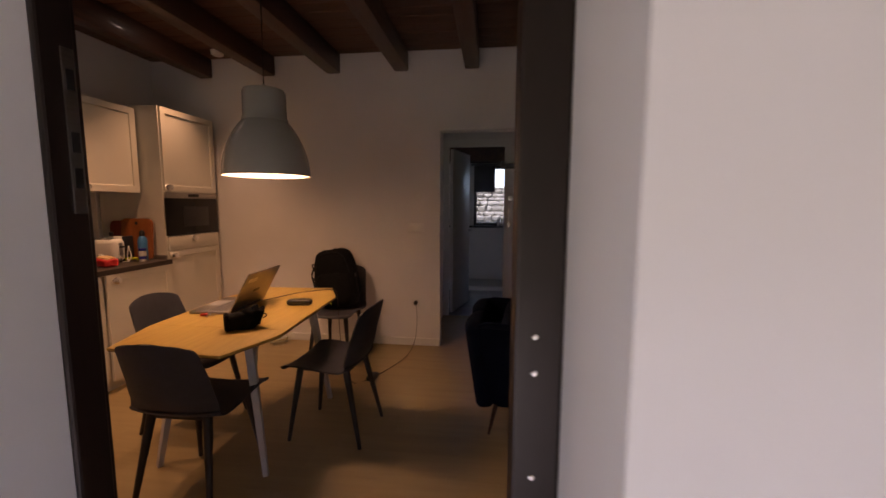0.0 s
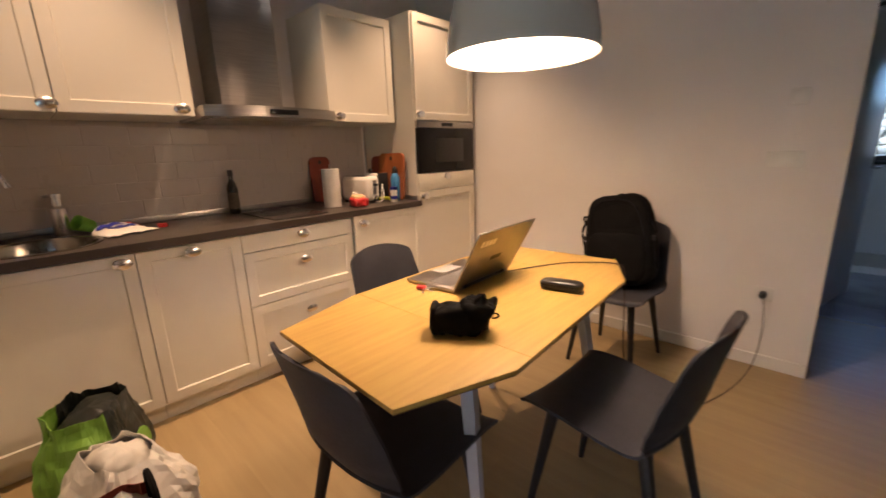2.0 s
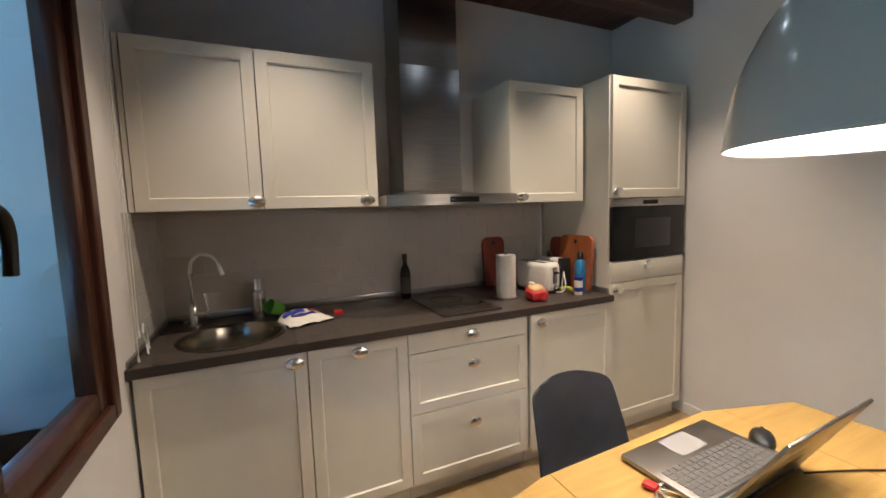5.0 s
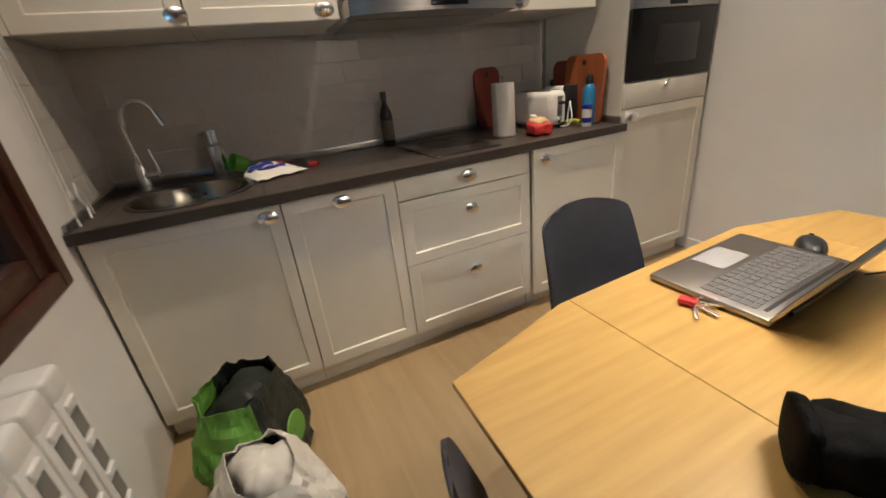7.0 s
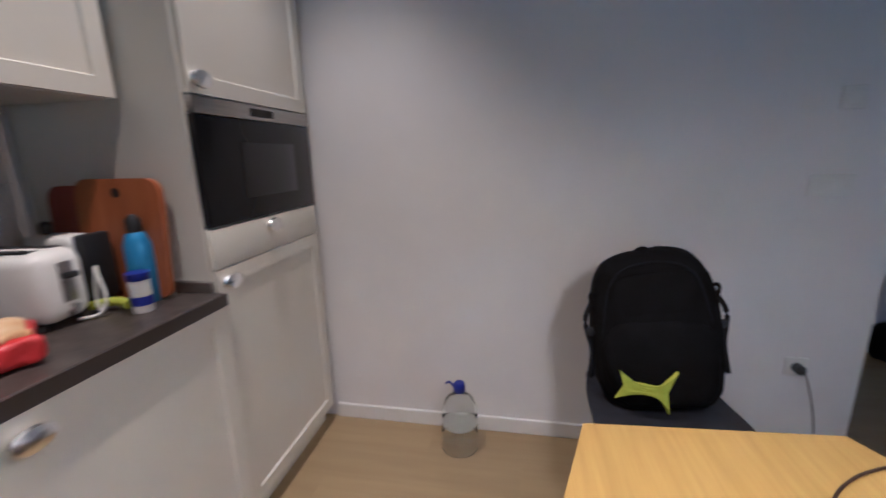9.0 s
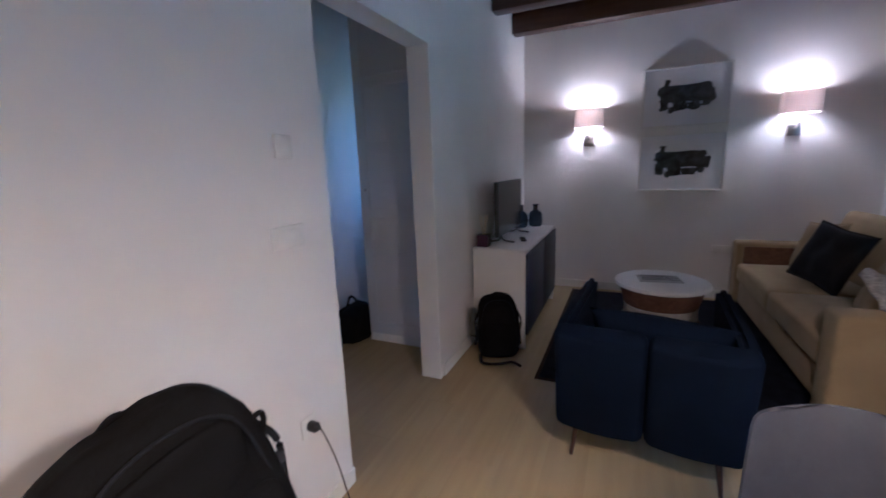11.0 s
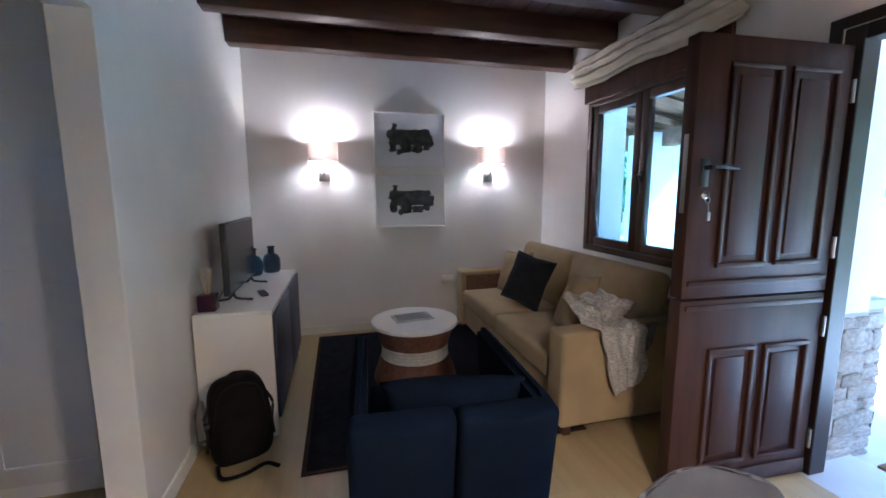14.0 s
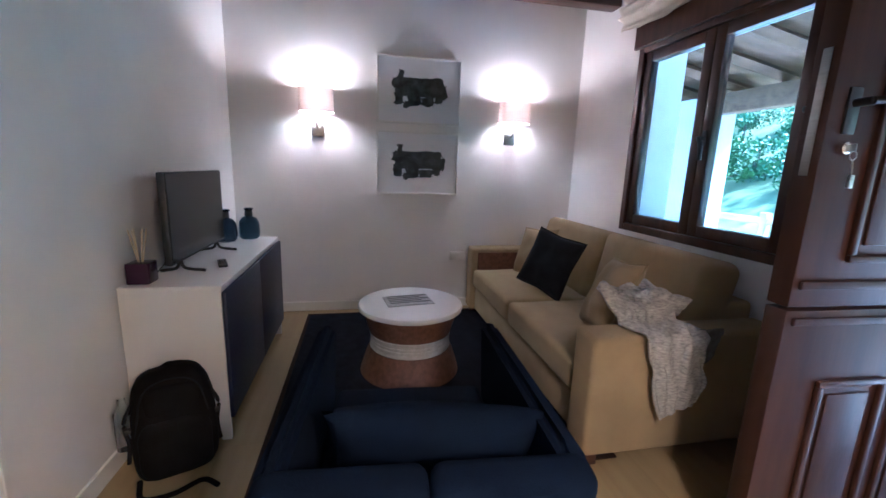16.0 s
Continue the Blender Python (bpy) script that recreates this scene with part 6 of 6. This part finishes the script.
structure("trim_bathroom_ledge", B(-0.7, 1.9, 6.62, 6.749, 0.985, 1.02, 0.003), BLACKPLASTIC, "dark ledge under the bathroom window")
# garden wall behind the bathroom window
structure("backdrop_stone_wall", B(-2.5, 3.5, 8.3, 8.6, -0.3, 1.75), MORTAR, "rubble stone garden wall")

# ---- outdoors ----
bm = bmesh.new()
G = 60
vsg = {}
for i in range(G + 1):
    for j in range(G + 1):
        x, y = (i / G - 0.5) * 240, (j / G - 0.5) * 240
        d = max(0.0, -y - 6.0)
        z = -0.16
        if y < -6:
            z = -0.16 - 1.6 * min(1, d / 12) + 30.0 * max(0, min(1, (d - 14) / 60)) ** 1.1 + 0.6 * noise.noise(Vector((x * 0.05, y * 0.05, 0)))
        vsg[i, j] = bm.verts.new((x, y, z))
for i in range(G):
    for j in range(G):
        bm.faces.new((vsg[i, j], vsg[i + 1, j], vsg[i + 1, j + 1], vsg[i, j + 1]))
structure("ground", bm, GRASS, "grassy ground falling away and rising to a wooded hill", True)
structure("pavement_porch", B(-4.5, 7.5, -3.3, SO, -0.14, -0.03, 0.006), CONCRETE, "grey concrete porch floor")
mat = thing("doormat", "brown coir doormat outside the front door", "doormat", pose(0.16, -0.36, -0.03, 0, 0, 2))
part("pile", B(-0.36, 0.36, -0.24, 0.24, 0.0, 0.016, 0.004), COIR, mat)
bm = bmesh.new()
for k in range(23):
    box(bm, -0.34, 0.34, -0.225 + k * 0.02, -0.213 + k * 0.02, 0.016, 0.0195, 0.001, 1)
part("ribs", bm, COIR, mat)
# stone plinths beside the door
for nm, x0, x1 in (("wall_plinth_east", 0.632, 7.4), ("wall_plinth_west", -4.0, -0.38)):
    structure(nm, B(x0, x1, -0.22, SO - 0.001, -0.13, 0.80), MORTAR, "rubble stone base of the outer wall")
    cap_ob = structure(nm.replace("plinth", "coping"), B(x0 - 0.01, x1, -0.26, SO - 0.001, 0.801, 0.85, 0.008), CONCRETE, "stone ledge on the wall base")
structure("porch_column", B(4.25, 4.75, -2.35, -1.85, -0.13, 2.30), PLASTER_OUT, "white plastered porch pillar")
structure("porch_column_west", B(-2.6, -2.2, -2.35, -1.95, -0.13, 2.30), PLASTER_OUT, "white plastered porch pillar")
structure("porch_end_wall", B(6.2, 6.4, -1.9, SO, -0.13, 2.6), PLASTER_OUT, "white plastered porch end wall")
pr = thing("porch_roof", "wooden porch roof with rafters", "roof", pose(0, 0, 0))
part("beam", B(-4.5, 7.5, -2.2, -2.02, 2.10, 2.34, 0.01), PORCHWOOD, pr)
for k in range(20):
    x = -4.3 + k * 0.6
    bm = bmesh.new()
    tube(bm, [(x, SO, 2.80), (x, -2.75, 2.30)], 0.065, 4)
    part("rafter", bm, PORCHWOOD, pr)
bm = bmesh.new()
vs4 = [bm.verts.new(v) for v in ((-4.6, SO, 2.88), (7.6, SO, 2.88), (7.6, -2.85, 2.36), (-4.6, -2.85, 2.36))]
vs5 = [bm.verts.new(v.co + Vector((0, 0, 0.05))) for v in vs4]
bm.faces.new(vs4)
bm.faces.new(vs5[::-1])
for k in range(4):
    bm.faces.new((vs4[k], vs4[(k + 1) % 4], vs5[(k + 1) % 4], vs5[k]))
part("deck", bm, PORCHWOOD, pr)
fence = thing("wooden_fence", "pale wooden post and rail fence along the terrace", "fence", pose(0, -3.6, -0.15))
for k in range(11):
    part("post", B(-4.5 + k * 1.3, -4.39 + k * 1.3, -0.05, 0.05, 0, 0.98, 0.01), RAILWOOD, fence)
for z in (0.45, 0.80):
    part("rail", B(-4.8, 9.3, -0.03, 0.03, z, z + 0.10, 0.008), RAILWOOD, fence)
hb = backpack(pose(0.92, -0.42, -0.03, 0, 0, 150), "dark hiking backpack leaning on the stone base outside", 0.28, 0.2, 0.50, BLACKNYLON)
part("trekking_pole", Tb([(0.16, 0.1, 0.012), (-0.10, 0.28, 0.03)], 0.008), GREYNYLON, hb)

rng = random.Random(7)


def tree(m, label, h, spread):
    t = thing("tree", label, "tree", m, "trees on the hill")
    bm = bmesh.new()
    tube(bm, smooth_path([(0, 0, 0), (0.05 * h * rng.uniform(-1, 1), 0, 0.3 * h), (0.03 * h, 0.03 * h, 0.8 * h)]), 0.03 * h, 8, 0.008 * h)
    for k in range(6):
        a = rng.uniform(0, 6.3)
        z = h * rng.uniform(0.25, 0.65)
        tube(bm, [(0.02 * h, 0, z), (spread * 0.6 * math.cos(a), spread * 0.6 * math.sin(a), z + 0.18 * h)], 0.012 * h, 6, 0.004 * h)
    part("trunk", bm, BARK, t)
    verts, faces = [], []
    for c in range(22):
        a, r = rng.uniform(0, 6.3), spread * rng.uniform(0.1, 0.95)
        cx, cy, cz = r * math.cos(a), r * math.sin(a), h * rng.uniform(0.42, 1.0) - 0.15 * h * r / spread
        cr = spread * rng.uniform(0.22, 0.40)
        for q in range(70):
            d = Vector((rng.gauss(0, 1), rng.gauss(0, 1), rng.gauss(0, 0.8))).normalized() * cr * rng.uniform(0.5, 1.05)
            p0 = Vector((cx, cy, cz)) + d
            s = 0.045 * spread + 0.05
            ax = Vector((rng.gauss(0, 1), rng.gauss(0, 1), rng.gauss(0, 1))).normalized()
            bx = ax.orthogonal().normalized()
            i0 = len(verts)
            verts += [p0 - ax * s, p0 + bx * s * 0.5, p0 + ax * s, p0 - bx * s * 0.5]
            faces.append((i0, i0 + 1, i0 + 2, i0 + 3))
    me = bpy.data.meshes.new("crown")
    me.from_pydata([tuple(v) for v in verts], [], faces)
    me.materials.append(LEAF)
    o = new("crown", me)
    o.parent = t
    return t


kinds = [tree(pose(16.0 + 5 * k, -24 - 2 * k, -1.0), "leafy green tree on the slope below the terrace", 4.5 + 0.6 * k, 2.0 + 0.25 * k) for k in range(3)]
for k in range(170):
    x = rng.uniform(-20, 75)
    y = -rng.uniform(21, 72)
    d = max(0.0, -y - 6.0)
    z = -0.16 - 1.6 * min(1, d / 12) + 30.0 * max(0, min(1, (d - 14) / 60)) ** 1.1
    copy_thing(kinds[k % 3], pose(x, y, z - 0.3, 0, 0, rng.uniform(0, 360)))

# ---- pieces ----
# oak planks
PLANK_W, PLANK_L = 0.19, 1.22


def plank_mesh(l, w):
    bm = B(0, l, 0, w, -0.0085, 0)
    bmesh.ops.bevel(bm, geom=[e for e in bm.edges if e.verts[0].co.z > -0.001 and e.verts[1].co.z > -0.001], offset=0.0004, segments=1, affect="EDGES")
    return mesh_of("plank", bm, OAK, False)


cache = {}


def plank(x0, x1, y0, y1):
    key = (round(x1 - x0, 3), round(y1 - y0, 3))
    if key not in cache:
        cache[key] = plank_mesh(*key)
    o = new("plank", cache[key])
    o.parent = floor
    o.location = (x0, y0, 0)


r = 0
yy = SY
while yy < 4.53 - 0.01:
    ye = min(yy + PLANK_W, 4.53)
    xa, xb = (WX, EX) if yy < NY - 0.01 else (-0.10, 2.3)
    x = xa - (r * 0.41) % PLANK_L
    while x < xb:
        a, b = max(x, xa), min(x + PLANK_L, xb)
        if b - a > 0.02:
            plank(a, b - 0.0003, yy, ye - 0.0003)
        x += PLANK_L
    yy = ye
    r += 1

# glazed wall tiles
TW, TH = 0.20, 0.10


def tile_mesh(w, h, t, material):
    bm = bmesh.new()
    e = 0.0018
    lo = [bm.verts.new(v) for v in ((0, 0, 0), (0, w, 0), (0, w, h), (0, 0, h))]
    md = [bm.verts.new(v) for v in ((t * 0.5, 0, 0), (t * 0.5, w, 0), (t * 0.5, w, h), (t * 0.5, 0, h))]
    hi = [bm.verts.new(v) for v in ((t, e, e), (t, w - e, e), (t, w - e, h - e), (t, e, h - e))]
    bm.faces.new(hi)
    for a, b in ((lo, md), (md, hi)):
        for k in range(4):
            j = (k + 1) % 4
            bm.faces.new((a[k], a[j], b[j], b[k]))
    return mesh_of("tile", bm, material, False)


def tile_field(parent, m, w, h, material):
    store = {}
    z, row = 0.0, 0
    while z < h - 0.01:
        z1 = min(z + TH, h)
        y = -(row % 2) * TW / 2
        while y < w:
            a, b = max(0, y), min(w, y + TW)
            if b - a > 0.015:
                key = (round(b - a - 0.0016, 4), round(z1 - z - 0.0016, 4))
                if key not in store:
                    store[key] = tile_mesh(*key, 0.0025, material)
                o = new("tile", store[key])
                o.parent = parent
                o.matrix_basis = m @ Matrix.Translation((0, a, z))
            y += TW
        z, row = z1, row + 1


sp = structure("wall_splashback", B(WX, WX + 0.004, SY, 2.714, 0.946, 1.472), GROUT, "grey glazed brick tile splashback")
tile_field(sp, Matrix.Translation((WX + 0.004, SY, 0.946)), 2.35, 0.526, TILE_GREY)
sp2 = structure("wall_splashback_side", B(WX + 0.004, -2.37, SY, SY + 0.004, 0.936, 1.472), GROUT, "white glazed brick tiles beside the sink")
tile_field(sp2, Matrix.Translation((-2.37, SY + 0.004, 0.936)) @ Matrix.Rotation(radians(90), 4, "Z"), 0.52, 0.536, TILE)

# marble floor tiles of the bathroom
fb = bpy.data.objects["floor_bathroom"]
mt = mesh_of("tile", B(0, 0.398, 0, 0.398, -0.012, 0, 0.002, 1), MARBLE, False)
for i in range(6):
    for j in range(6):
        o = new("tile", mt)
        o.parent = fb
        o.location = (-0.7 + i * 0.4, 4.54 + j * 0.4, 0)


# rubble stones
def stone_mesh(seed):
    bm = Bl(0.5, 0.5, 0.5, 0.45, 0.45, 10, 0.35, 3.0 + seed * 0.3)
    return mesh_of("stone", bm, STONE)


stones = [stone_mesh(s) for s in range(6)]
srng = random.Random(11)


def stone_field(parent, origin, ux, length, height, depth):
    """Uneven stones over a face that runs from origin along ux."""
    z = 0.0
    ux = Vector(ux)
    while z < height - 0.03:
        h = min(srng.uniform(0.06, 0.13), height - z)
        s = 0.0
        while s < length - 0.03:
            w = min(srng.uniform(0.08, 0.26), length - s)
            o = new("stone", srng.choice(stones))
            o.parent = parent
            c = Vector(origin) + ux * (s + w / 2) + Vector((0, 0, z + h / 2))
            ang = math.atan2(ux.y, ux.x)
            o.matrix_basis = Matrix.LocRotScale(c, Euler((0, srng.uniform(-0.06, 0.06), ang)), (w * 1.02, depth * srng.uniform(0.8, 1.2), h * 1.02))
            s += w
        z += h


pe, pw = bpy.data.objects["wall_plinth_east"], bpy.data.objects["wall_plinth_west"]
stone_field(pe, (0.637, -0.22, -0.10), (0, 1, 0), 0.17, 0.88, 0.05)
stone_field(pe, (0.632, -0.22, -0.10), (1, 0, 0), 1.6, 0.88, 0.05)
stone_field(pw, (-0.385, -0.22, -0.10), (0, 1, 0), 0.17, 0.88, 0.05)
# stone lining of the door reveal
rv = structure("wall_reveal_stone", B(0.603, 0.615, SO, 0.25, -0.03, 0.80), MORTAR, "rubble stone lining of the door reveal")
stone_field(rv, (0.607, SO, -0.02), (0, 1, 0), 0.24, 0.80, 0.03)
gw = bpy.data.objects["backdrop_stone_wall"]
stone_field(gw, (-0.6, 8.3, 0.75), (1, 0, 0), 2.4, 1.0, 0.14)
